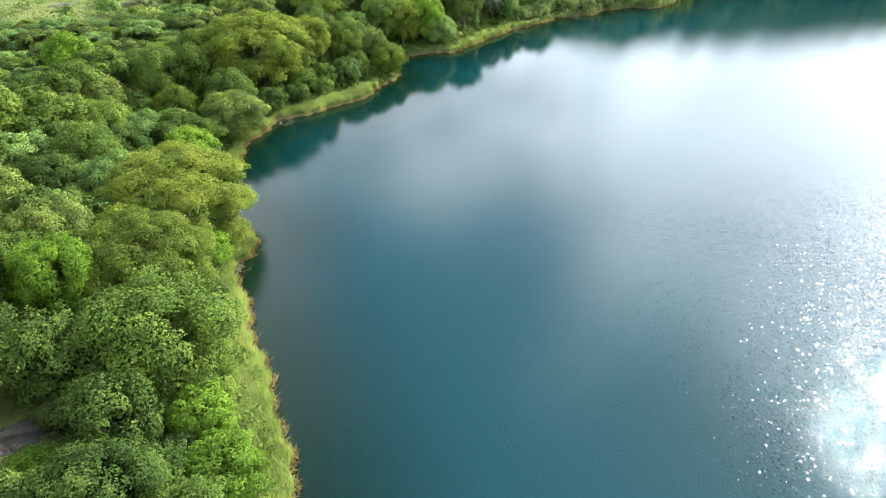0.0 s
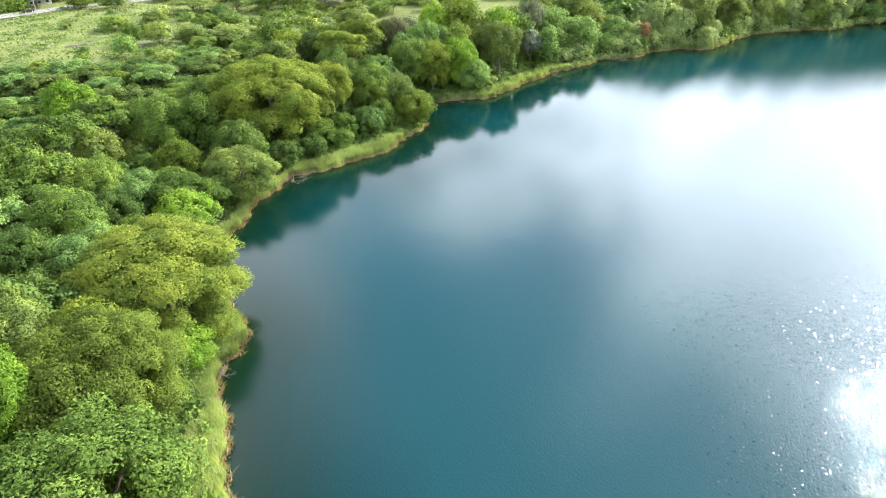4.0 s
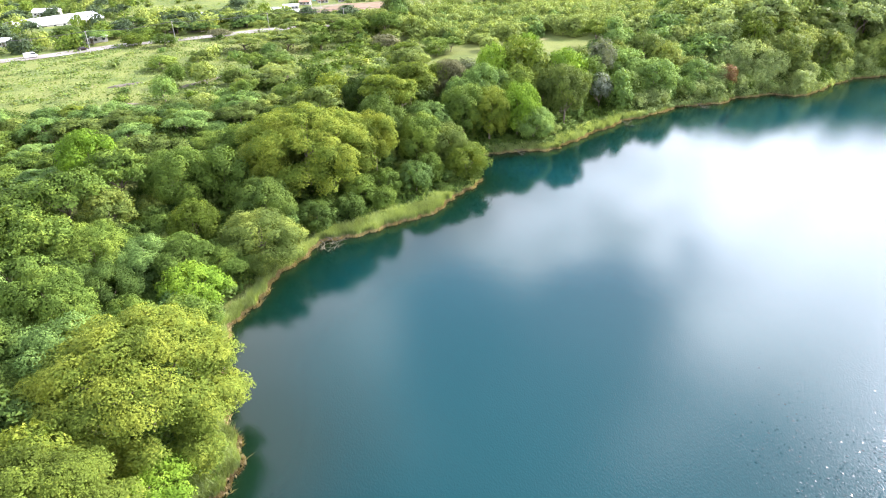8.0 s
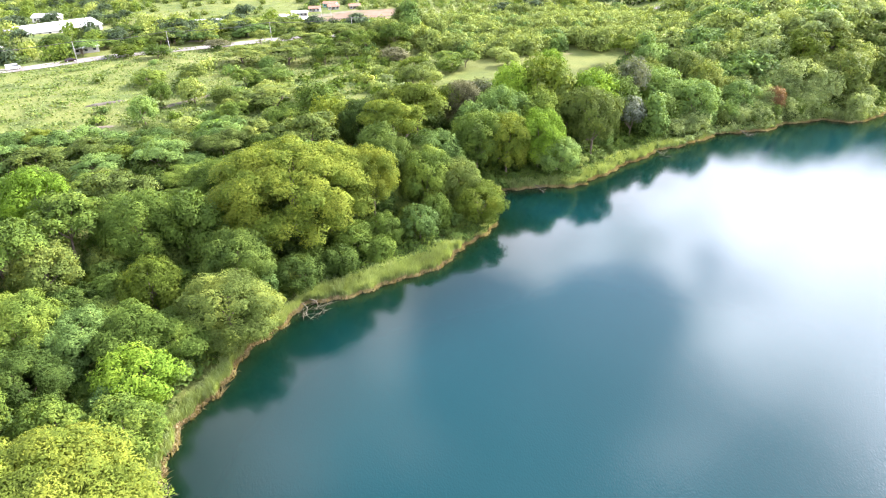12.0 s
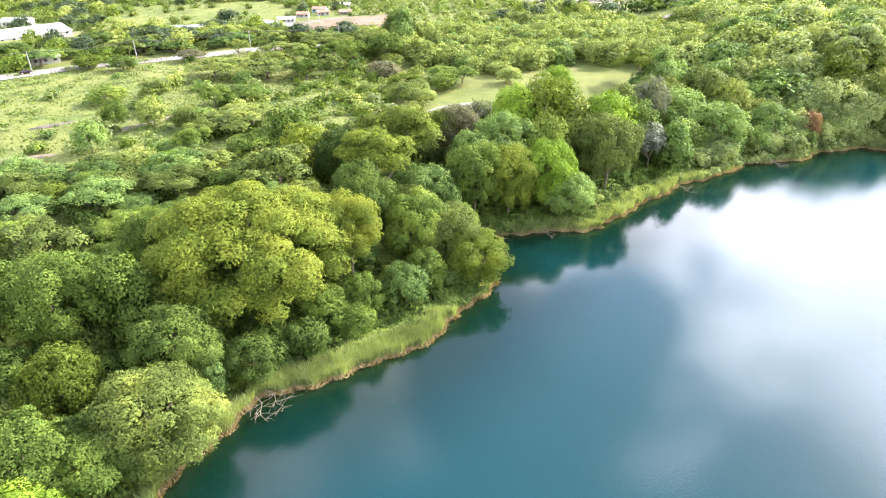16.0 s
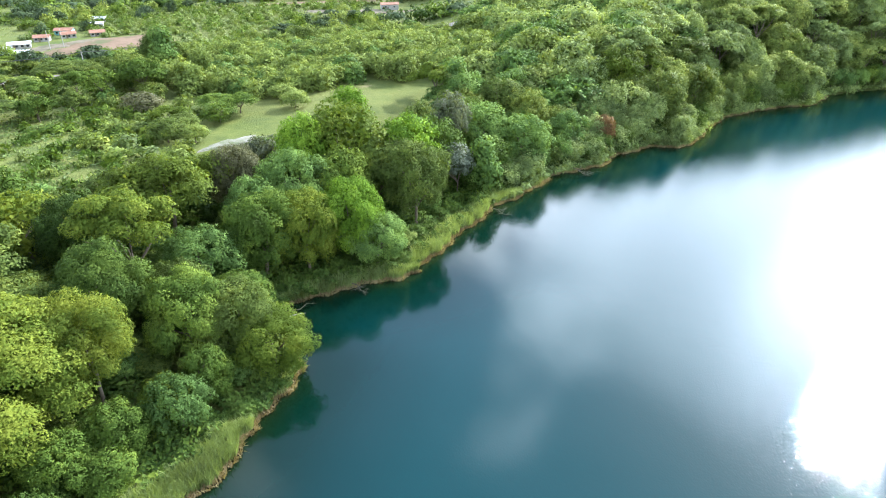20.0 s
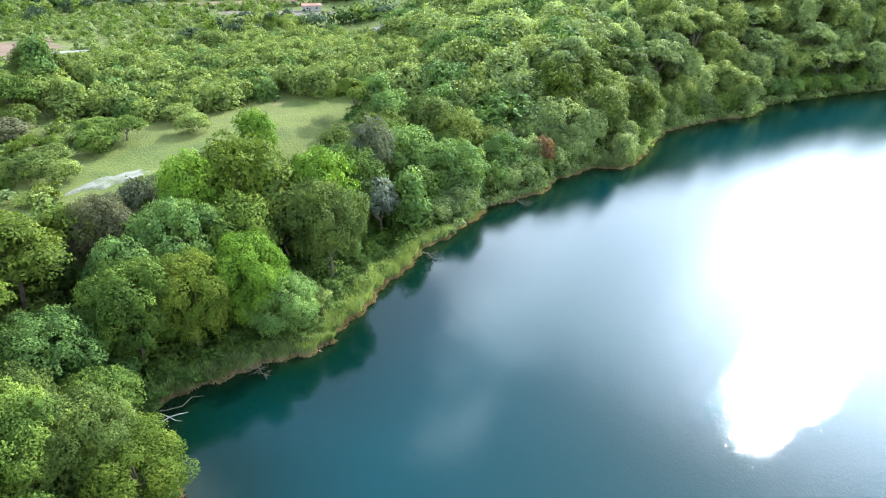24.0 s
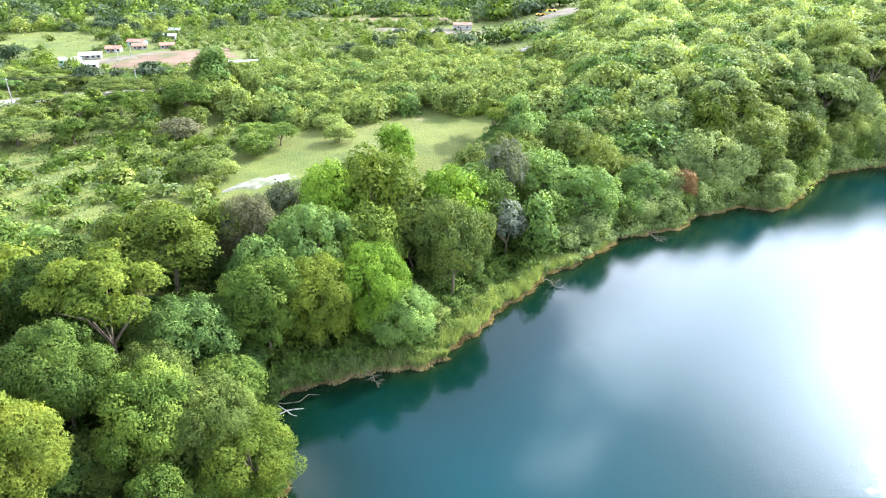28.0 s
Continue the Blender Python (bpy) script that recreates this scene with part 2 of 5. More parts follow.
CAR_WHITE = plain_material("white_car_paint", [(0.3, (0.7, 0.7, 0.69)), (0.7, (0.82, 0.82, 0.81))], 1.0, 0.3, 0.5)
CAR_YELLOW = plain_material("yellow_machine_paint", [(0.3, (0.55, 0.3, 0.02)), (0.7, (0.7, 0.42, 0.04))], 1.0, 0.45, 0.5)
RUBBER = plain_material("rubber", [(0.3, (0.015, 0.015, 0.015)), (0.7, (0.03, 0.03, 0.03))], 3.0, 0.85, 0.3)
CABLE = plain_material("cable", [(0.3, (0.03, 0.03, 0.03)), (0.7, (0.06, 0.06, 0.06))], 1.0, 0.6, 0.3)


def ground_material():
    m, nt, out = material("meadow_ground")
    vec = place_vec(nt)
    big = noise_node(nt, 0.018, 5.0, vec, 0.6)
    mid = noise_node(nt, 0.12, 5.0, vec, 0.6)
    fine = noise_node(nt, 1.6, 4.0, vec, 0.65)
    grass = ramp_node(nt, mid, [(0.3, (0.05, 0.088, 0.024)), (0.5, (0.105, 0.138, 0.03)), (0.75, (0.17, 0.19, 0.046))])
    dry = ramp_node(nt, fine, [(0.35, (0.12, 0.142, 0.036)), (0.7, (0.185, 0.195, 0.055))])
    col = mixed(nt, ramp_node(nt, big, [(0.4, (0, 0, 0)), (0.62, (0.8, 0.8, 0.8))]), grass, dry)
    bare = ramp_node(nt, noise_node(nt, 0.07, 6.0, vec, 0.7), [(0.63, (0, 0, 0)), (0.74, (0.75, 0.75, 0.75))])
    col = mixed(nt, bare, col, (0.27, 0.21, 0.13))
    bsdf = nt.nodes.new("ShaderNodeBsdfPrincipled")
    nt.links.new(col, bsdf.inputs["Base Color"])
    bsdf.inputs["Roughness"].default_value = 0.95
    bsdf.inputs["Specular IOR Level"].default_value = 0.15
    bp = nt.nodes.new("ShaderNodeBump")
    bp.inputs["Strength"].default_value, bp.inputs["Distance"].default_value = 0.9, 0.5
    nt.links.new(fine, bp.inputs["Height"])
    nt.links.new(bp.outputs[0], bsdf.inputs["Normal"])
    nt.links.new(bsdf.outputs[0], out.inputs[0])
    return m


def water_material():
    m, nt, out = material("lake_water")
    vec = place_vec(nt)
    bsdf = nt.nodes.new("ShaderNodeBsdfPrincipled")
    tone = noise_node(nt, 0.012, 3.0, vec)
    deep = ramp_node(nt, tone, [(0.3, (0.0012, 0.0270, 0.0285)), (0.7, (0.0012, 0.0300, 0.0325))])
    # darker by the shore: green shallows plus painted dark of the trees' reflection
    shore_reach = nt.nodes.new("ShaderNodeAttribute")
    shore_reach.attribute_name = "shore_reach"
    bank = ramp_node(nt, shore_reach.outputs["Fac"], [(0.0, (0.005, 0.014, 0.004)), (0.15, (0.0014, 0.0125, 0.0055)), (0.6, (0.0012, 0.014, 0.0115))])
    shallow_shade = ramp_node(nt, shore_reach.outputs["Fac"], [(0.0, (1, 1, 1)), (0.35, (0.8, 0.8, 0.8)), (1.0, (0, 0, 0))])
    nt.links.new(mixed(nt, shallow_shade, deep, bank), bsdf.inputs["Base Color"])
    bsdf.inputs["IOR"].default_value = 1.333
    # wind roughens some stretches more than others
    wind = noise_node(nt, 0.02, 4.0, vec)
    rr = nt.nodes.new("ShaderNodeMapRange")
    nt.links.new(wind, rr.inputs["Value"])
    rr.inputs["From Min"].default_value, rr.inputs["From Max"].default_value = 0.35, 0.7
    rr.inputs["To Min"].default_value, rr.inputs["To Max"].default_value = 0.008, 0.022
    nt.links.new(rr.outputs[0], bsdf.inputs["Roughness"])
    stretch = nt.nodes.new("ShaderNodeMapping")
    stretch.inputs["Rotation"].default_value = (0, 0, radians(35))
    stretch.inputs["Scale"].default_value = (1.0, 0.6, 1.0)
    nt.links.new(vec, stretch.inputs["Vector"])
    small = noise_node(nt, 4.2, 2.5, stretch.outputs[0], 0.5)
    swell = noise_node(nt, 0.3, 2.0, stretch.outputs[0], 0.5)
    amp = nt.nodes.new("ShaderNodeMath")
    amp.operation = "MULTIPLY"
    nt.links.new(small, amp.inputs[0])
    # the open southern water is choppier than the lee of the north bank
    split = nt.nodes.new("ShaderNodeSeparateXYZ")
    nt.links.new(vec, split.inputs[0])
    chop = nt.nodes.new("ShaderNodeMapRange")
    chop.interpolation_type = "SMOOTHSTEP"
    nt.links.new(split.outputs["Y"], chop.inputs["Value"])
    chop.inputs["From Min"].default_value, chop.inputs["From Max"].default_value = 90, 200
    chop.inputs["To Min"].default_value, chop.inputs["To Max"].default_value = 1.1, 0.3
    lee = nt.nodes.new("ShaderNodeMapRange")
    lee.interpolation_type = "SMOOTHSTEP"
    nt.links.new(split.outputs["X"], lee.inputs["Value"])
    lee.inputs["From Min"].default_value, lee.inputs["From Max"].default_value = 42, 74
    lee.inputs["To Min"].default_value, lee.inputs["To Max"].default_value = 0.5, 1.5
    gust = nt.nodes.new("ShaderNodeMath")
    gust.operation = "MULTIPLY"
    nt.links.new(lee.outputs[0], gust.inputs[0])
    nt.links.new(chop.outputs[0], gust.inputs[1])
    nt.links.new(gust.outputs[0], amp.inputs[1])
    h = nt.nodes.new("ShaderNodeMath")
    h.operation = "MULTIPLY_ADD"
    nt.links.new(swell, h.inputs[0])
    h.inputs[1].default_value = 0.25
    nt.links.new(amp.outputs[0], h.inputs[2])
    bp = nt.nodes.new("ShaderNodeBump")
    bp.inputs["Strength"].default_value, bp.inputs["Distance"].default_value = 1.0, WAVE
    nt.links.new(h.outputs[0], bp.inputs["Height"])
    nt.links.new(bp.outputs[0], bsdf.inputs["Normal"])
    nt.links.new(bsdf.outputs[0], out.inputs[0])
    return m


def ripple_material():
    m, nt, out = material("rippled_water")
    bsdf = nt.nodes.new("ShaderNodeBsdfPrincipled")
    nt.links.new(ramp_node(nt, noise_node(nt, 0.05, 3.0, place_vec(nt)), [(0.3, (0.001, 0.0235, 0.025)), (0.7, (0.001, 0.026, 0.029))]), bsdf.inputs["Base Color"])
    bsdf.inputs["IOR"].default_value = 1.333
    bsdf.inputs["Roughness"].default_value = 0.15
    nt.links.new(bsdf.outputs[0], out.inputs[0])
    return m


WAVE = 0.05
RIPPLE = ripple_material()
GROUND, WATER = ground_material(), water_material()

# ---- land and lake ----
SHORE = [(-8, 40), (-12.3, 61), (-16, 74), (-20.3, 85), (-24, 95), (-26.5, 102), (-29.5, 110), (-26.8, 113.5), (-27.3, 118.5),
         (-30, 123.5), (-36, 133), (-40, 147), (-38.3, 155), (-36.9, 166), (-34.4, 173), (-32.2, 180), (-26, 183.2), (-15.2, 190.6), (-7.5, 198),
         (-4.8, 204.4), (-1, 211), (1.5, 217), (-1.5, 225), (-1.5, 234.5), (5, 237.5), (11, 239.4), (19.5, 239.6), (24, 243), (31, 251.2), (40, 261),
         (48, 270), (56, 275), (62, 280), (69, 286.5), (76, 288), (86, 291.5), (92, 297.5), (106, 303), (113, 300.5), (121, 303), (132, 315),
         (146, 326), (158, 330.5), (169, 333), (189, 334.5), (202, 344), (218, 347), (246, 349.5), (300, 352), (380, 342), (460, 308),
         (525, 240), (555, 150), (540, 50), (480, -50), (380, -130), (250, -170), (120, -160), (45, -110), (8, -50), (-4, 0)]
SHORE_A = np.array(SHORE, float)


def shore_distance(x, y):
    """Metres from the waterline, positive on land and negative over the lake."""
    x, y = np.asarray(x, float), np.asarray(y, float)
    best = np.full(x.shape, 1e9)
    inside = np.zeros(x.shape, bool)
    for (ax, ay), (bx, by) in zip(SHORE_A, np.roll(SHORE_A, -1, 0)):
        dx, dy = bx - ax, by - ay
        u = np.clip(((x - ax) * dx + (y - ay) * dy) / (dx * dx + dy * dy), 0, 1)
        best = np.minimum(best, (x - ax - u * dx) ** 2 + (y - ay - u * dy) ** 2)
        if dy:
            inside ^= ((ay > y) != (by > y)) & (x < ax + dx * (y - ay) / dy)
    d = np.sqrt(best)
    return np.where(inside, -d, d)


def smooth(a, b, v):
    u = np.clip((v - a) / (b - a), 0, 1)
    return u * u * (3 - 2 * u)


def bumps(x, y):
    return (np.sin(x * 0.021 + 1.3 * np.sin(y * 0.013)) * np.cos(y * 0.017 + 0.7) + 0.5 * np.sin(x * 0.067 + y * 0.041) * np.cos(y * 0.059 - x * 0.023))


def land_height(x, y):
    x, y = np.asarray(x, float), np.asarray(y, float)
    d = shore_distance(x, y)
    right = smooth(70, 140, x)
    rim = 12 * smooth(6, 62, d) * (1 - right) + (19 + 8 * smooth(130, 220, x)) * smooth(2, 38, d) * right
    far = smooth(385, 460, y) * (1 - right)
    rise = rim * (1 - far * 0.52) + 0.5 * np.clip(d / 4, 0, 1) + bumps(x, y) * 0.8 * smooth(15, 60, d)
    rise = rise - 4.5 * np.exp(-(((x + 112) / 34) ** 2 + ((y - 196) / 30) ** 2))
    # the far country lifts towards the hills
    rise = rise + 45 * smooth(1000, 2600, np.hypot(x, y))
    return np.where(d > 0, rise, np.maximum(d * 0.35, -7.0))


def mesh_of(name, verts, faces, mat, smooth_it=False, normals=None):
    me = bpy.data.meshes.new(name)
    me.from_pydata(verts.tolist() if hasattr(verts, "tolist") else verts, [], faces.tolist() if hasattr(faces, "tolist") else faces)
    for mm in mat if isinstance(mat, (list, tuple)) else [mat]:
        me.materials.append(mm)
    if smooth_it:
        me.polygons.foreach_set("use_smooth", np.ones(len(me.polygons), bool))
    me.update()
    if normals is not None:
        me.polygons.foreach_set("use_smooth", np.ones(len(me.polygons), bool))
        me.normals_split_custom_set_from_vertices(normals.tolist())
    return me


def build_ground():
    out = [40, 90, 160, 280, 460, 800, 1400, 2400, 4200]
    xs = np.concatenate([[-280 - o for o in reversed(out)], np.arange(-280, 301, 3.5), [300 + o for o in (30, 70, 120, 180, 240, 320, 500, 900, 2400, 4200)]])
    ys = np.concatenate([[-60 - o for o in reversed(out)], np.arange(-60, 30, 12), np.arange(30, 560, 3.5), [560 + o for o in (6, 14, 24, 40, 60, 90, 130, 180, 260, 400, 600, 900, 1500, 2600, 4200)]])
    gx, gy = np.meshgrid(xs, ys)
    gz = land_height(gx, gy)
    v = np.stack([gx, gy, gz], -1).reshape(-1, 3)
    nx, ny = len(xs), len(ys)
    i = np.arange(nx * ny).reshape(ny, nx)
    f = np.stack([i[:-1, :-1], i[:-1, 1:], i[1:, 1:], i[1:, :-1]], -1).reshape(-1, 4)
    tagged(new("ground", mesh_of("ground", v, f, GROUND, True)), "grassy land with bare patches sloping down to the lake", "ground", kind="structure")


build_ground()


def build_water():
    """The lake's sheet, running a little under the banks; each corner carries its distance from the shore, for the tint
    of the shallows and the painted dark of mirrored trees.
    """
    xs = np.concatenate([np.arange(-48, 300, 4.0), np.arange(300, 581, 20.0)])
    ys = np.concatenate([np.arange(-190, 30, 20.0), np.arange(30, 364, 4.0)])
    gx, gy = np.meshgrid(xs, ys)
    d = shore_distance(gx, gy)
    nx, ny = len(xs), len(ys)
    i = np.arange(nx * ny).reshape(ny, nx)
    f = np.stack([i[:-1, :-1], i[:-1, 1:], i[1:, 1:], i[1:, :-1]], -1).reshape(-1, 4)
    f = f[d.ravel()[f].min(1) < 3.0]
    used = np.unique(f)
    back = np.full(nx * ny, -1)
    back[used] = np.arange(len(used))
    v = np.stack([gx.ravel(), gy.ravel(), 0 * gx.ravel()], 1)[used]
    me = mesh_of("water", v, back[f], WATER, True)
    me.attributes.new("shore_reach", "FLOAT", "POINT").data.foreach_set("value", np.clip(-d.ravel()[used] / 24, 0, 1).astype(np.float32))
    tagged(new("water", me), "deep teal lake water mirroring bright clouds", "lake", kind="structure")


build_water()


def build_ripples():
    """Small tilted wavelets on the breezy open water, which catch the sun."""
    rng = np.random.default_rng(77)
    n = 150000
    p = np.stack([rng.uniform(36, 135, n), rng.uniform(30, 235, n), np.full(n, 0.03)], 1)
    gust = np.sin(p[:, 0] * 0.11 + 2 * np.sin(p[:, 1] * 0.05)) * np.sin(p[:, 1] * 0.09 + 1.5 * np.sin(p[:, 0] * 0.07))
    p = p[rng.uniform(0, 1, n) < np.clip((p[:, 0] - 38) / 26, 0, 1) * (0.6 + 0.4 * gust) * smooth(150, 105, p[:, 1])]
    n = len(p)
    tilt = np.clip(rng.normal(size=(n, 2)) * 0.095, -0.14, 0.14)
    a = rng.uniform(0, 6.283, n)
    size = rng.uniform(0.1, 0.26, n)
    corners = []
    for k, stretch in ((0.0, 1.0), (2.2, 0.8), (4.1, 0.9)):
        dx, dy = np.cos(a + k) * size * stretch, np.sin(a + k) * size * stretch
        corners.append(p + np.stack([dx, dy, dx * tilt[:, 0] + dy * tilt[:, 1]], 1))
    v = np.stack(corners, 1).reshape(-1, 3)
    tagged(new("ripples", mesh_of("ripples", v, np.arange(n * 3).reshape(-1, 3), RIPPLE)), "small sunlit ripples on the open lake water", "ripples", kind="stuff")


build_ripples()

# ---- trees ----
def unit_dirs(rng, n):
    v = rng.normal(size=(n, 3))
    return v / np.linalg.norm(v, axis=1)[:, None]


def cards(rng, pts, nrm, length, width):
    """Leaf sprays: a ragged three-cornered blade at each point, lying roughly across its normal."""
    n = len(pts)
    nrm = nrm + rng.normal(size=(n, 3)) * 0.4
    nrm /= np.linalg.norm(nrm, axis=1)[:, None]
    u = np.cross(nrm, unit_dirs(rng, n))
    u /= np.linalg.norm(u, axis=1)[:, None] + 1e-9
    w = np.cross(nrm, u)
    ln = (length * rng.uniform(0.6, 1.35, n))[:, None]
    wd = (width * rng.uniform(0.6, 1.3, n))[:, None]
    skew = rng.uniform(-0.3, 0.3, n)[:, None]
    a = pts - u * ln * 0.45 - w * wd * 0.5
    b = pts - u * ln * (0.45 + skew) + w * wd * 0.5
    c = pts + u * ln * 0.6 - nrm * ln * 0.15 + w * wd * skew
    v = np.stack([a, b, c], 1).reshape(-1, 3)
    return v, np.arange(n * 3).reshape(-1, 3)[:, ::-1]


ICO = {}
for level in (1, 2):
    bm = bmesh.new()
    bmesh.ops.create_icosphere(bm, subdivisions=level, radius=1.0)
    ICO[level] = (np.array([v.co[:] for v in bm.verts]), np.array([[v.index for v in f.verts] for f in bm.faces]))
    bm.free()


def lobes_for(rng, style, R, H):
    """Ellipsoid lobes that make up a crown of radius R reaching to height H: centre, radius, flattening."""
    out = []
    if style == "far":
        for i in range(6):
            a = i * 1.2566 + rng.uniform(-0.3, 0.3)
            rho = R * 0.55 if i else 0.0
            out.append((rho * math.cos(a), rho * math.sin(a), H - R * (0.42 if i else 0.3), R * rng.uniform(0.42, 0.55), 0.72))
    elif style == "umbrella":
        n = 44
        for i in range(n):
            rho = R * 0.86 * math.sqrt((i + 0.4) / n)
            a = i * 2.39996 + rng.uniform(-0.25, 0.25)
            z = H - R * 0.16 - R * 0.42 * (rho / R) ** 2.2 + rng.normal() * R * 0.03
            out.append((rho * math.cos(a), rho * math.sin(a), z, R * rng.uniform(0.16, 0.25), 0.5))
        for i in range(22):
            a = i * 0.571 + rng.uniform(-0.2, 0.2)
            rho = R * rng.uniform(0.72, 0.92)
            out.append((rho * math.cos(a), rho * math.sin(a), H - R * (rng.uniform(0.58, 0.8) if i < 11 else rng.uniform(0.85, 1.08)), R * rng.uniform(0.16, 0.24), 0.75))
    elif style == "layered":
        for i in range(15):
            rho = R * 0.85 * math.sqrt((i + 0.2) / 15)
            a = i * 2.39996 + rng.uniform(-0.4, 0.4)
            z = H - R * 0.12 - R * 0.32 * (rho / R) ** 1.6 - rng.choice([0, 0.14, 0.3]) * R
            out.append((rho * math.cos(a), rho * math.sin(a), z, R * rng.uniform(0.24, 0.36), 0.46))
    elif style == "slender":
        for i in range(11):
            zz = (i + 0.5) / 11
            rho = R * 0.62 * math.sin(math.pi * (0.18 + 0.75 * zz)) * rng.uniform(0.4, 1)
            a = i * 2.39996
            out.append((rho * math.cos(a), rho * math.sin(a), H * (0.28 + 0.64 * zz), R * rng.uniform(0.36, 0.5), 1.05))
    elif style == "shrub":
        for i in range(7):
            rho = R * 0.7 * math.sqrt(i / 7)
            a = i * 2.39996 + rng.uniform(-0.4, 0.4)
            out.append((rho * math.cos(a), rho * math.sin(a), H * rng.uniform(0.4, 0.72) * (1 - 0.35 * rho / R), R * rng.uniform(0.32, 0.46), 0.8))
    else:
        n = 32
        for i in range(n):
            zz = 1 - (i + 0.5) / n * 1.72
            a = i * 2.39996 + rng.uniform(-0.3, 0.3)
            rho = R * 0.72 * math.sqrt(max(0.05, 1 - zz * zz)) * rng.uniform(0.8, 1.12)
            z = H - R * 0.85 + zz * R * 0.62 + rng.normal() * R * 0.05
            out.append((rho * math.cos(a), rho * math.sin(a), z, R * rng.uniform(0.24, 0.37), 0.85))
    return np.array(out)


# how the foliage gathers: pad radius in spray lengths, thickness of a pad, how level it lies
PADS = {"umbrella": (3.4, 0.24, 0.66), "layered": (3.0, 0.24, 0.72), "round": (2.5, 0.5, 0.4), "slender": (2.4, 0.7, 0.2), "shrub": (2.6, 0.6, 0.3), "far": (2.0, 0.6, 0.3)}


def crown_arrays(rng, style, R, H, n_cards, length, core_level=1):
    """Sprays gathered in overlapping pads over the outer faces of the lobes, round a heart of older foliage."""
    lob = lobes_for(rng, style, R, H)
    c, r, q = lob[:, :3], lob[:, 3], lob[:, 4]
    mid = c.mean(0) - (0, 0, R * 0.25)
    size, thick, level = PADS[style]
    pr = length * size
    m = max(60, n_cards // 9)
    which = rng.choice(len(lob), m, p=r * r / (r * r).sum())
    outward = c[which] - mid
    outward /= np.linalg.norm(outward, axis=1)[:, None] + 1e-9
    dirs = unit_dirs(rng, m) + 0.6 * outward + (0, 0, 0.3)
    dirs /= np.linalg.norm(dirs, axis=1)[:, None]
    flat = np.stack([np.ones(m), np.ones(m), q[which]], 1)
    p = c[which] + dirs * (r[which] * rng.uniform(0.7, 1.12, m))[:, None] * flat
    far = (((p[:, None] - c[None]) / np.stack([r, r, r * q], 1)[None]) ** 2).sum(-1)
    far[np.arange(m), which] = 9
    kept = []
    for i in np.nonzero(far.min(1) > 0.6)[0]:
        if not kept or (((p[kept] - p[i]) * (1, 1, 1.6)) ** 2).sum(1).min() > (0.98 * pr) ** 2:
            kept.append(i)
    p, dirs = p[kept], dirs[kept]
    axis = dirs * (1 - level) + np.array((0, 0, 1.0)) * level
    axis /= np.linalg.norm(axis, axis=1)[:, None]
    scale = rng.uniform(0.55, 1.4, len(p))
    # sprays over each pad: a shallow dome with a ragged rim
    pick = rng.choice(len(p), n_cards, p=scale**2 / (scale**2).sum())
    ax, sz = axis[pick], (scale * pr)[pick][:, None]
    e1 = np.cross(ax, unit_dirs(rng, n_cards))
    e1 /= np.linalg.norm(e1, axis=1)[:, None] + 1e-9
    rho = np.sqrt(rng.uniform(0, 1, n_cards))[:, None] * rng.uniform(0.85, 1.15, (n_cards, 1))
    rise = thick * (1 - rho**2) + rng.normal(size=(n_cards, 1)) * 0.3 * thick - 0.12 * rho
    pts = p[pick] + sz * (e1 * rho + ax * rise)
    v, f = cards(rng, pts, ax + 0.5 * e1 * rho, length, length * 0.72)
    # leaves shade with the roundness of their pad and lobe, not as single flat plates
    soft = 0.8 * ax + 0.65 * e1 * rho + 0.55 * dirs[pick] + rng.normal(size=ax.shape) * 0.36
    vs, fs, ns, base = [v], [f], [np.repeat(soft, 3, 0)], len(v)
    if style == "far":
        iv, jf = ICO[core_level]
        for x, y, z, rad, fl in lob:
            vs.append(iv * 0.7 * rad * (1 + rng.normal(size=(len(iv), 1)) * 0.12) * (1, 1, fl) + (x, y, z))
            fs.append(jf + base)
            ns.append(iv)
            base += len(iv)
    else:
        # older, broader sprays deep inside the lobes
        n_in = n_cards // 6
        j = rng.choice(len(lob), n_in, p=r * r / (r * r).sum())
        d3 = unit_dirs(rng, n_in)
        inner = c[j] + d3 * (r[j] * rng.uniform(0.3, 0.72, n_in))[:, None] * np.stack([np.ones(n_in), np.ones(n_in), q[j]], 1)
        v3, f3 = cards(rng, inner, d3 + (0, 0, 0.3), length * 2.2, length * 1.7)
        vs.append(v3)
        fs.append(f3 + base)
        ns.append(np.repeat(d3 + rng.normal(size=d3.shape) * 0.3, 3, 0))
    ns = np.concatenate(ns)
    ns /= np.linalg.norm(ns, axis=1)[:, None]
    return np.concatenate(vs), np.concatenate(fs), lob, ns


def tube(path, radii, sides=6):
    path = np.asarray(path, float)
    vs, fs = [], []
    for i, (p, rr) in enumerate(zip(path, radii)):
        t = path[min(i + 1, len(path) - 1)] - path[max(i - 1, 0)]
        t /= np.linalg.norm(t) + 1e-9
        a = np.cross(t, (0.31, 0.95, 0.1))
        a /= np.linalg.norm(a) + 1e-9
        b = np.cross(t, a)
        for k in range(sides):
            th = 2 * math.pi * k / sides
            vs.append(p + rr * (math.cos(th) * a + math.sin(th) * b))
    for i in range(len(path) - 1):
        for k in range(sides):
            k2 = (k + 1) % sides
            fs.append((i * sides + k, i * sides + k2, (i + 1) * sides + k2))
            fs.append((i * sides + k, (i + 1) * sides + k2, (i + 1) * sides + k))
    return np.array(vs), np.array(fs)


def joined(parts):
    vs, fs, base = [], [], 0
    for v, f in parts:
        vs.append(v)
        fs.append(np.asarray(f) + base)
        base += len(v)
    return np.concatenate(vs), np.concatenate(fs)


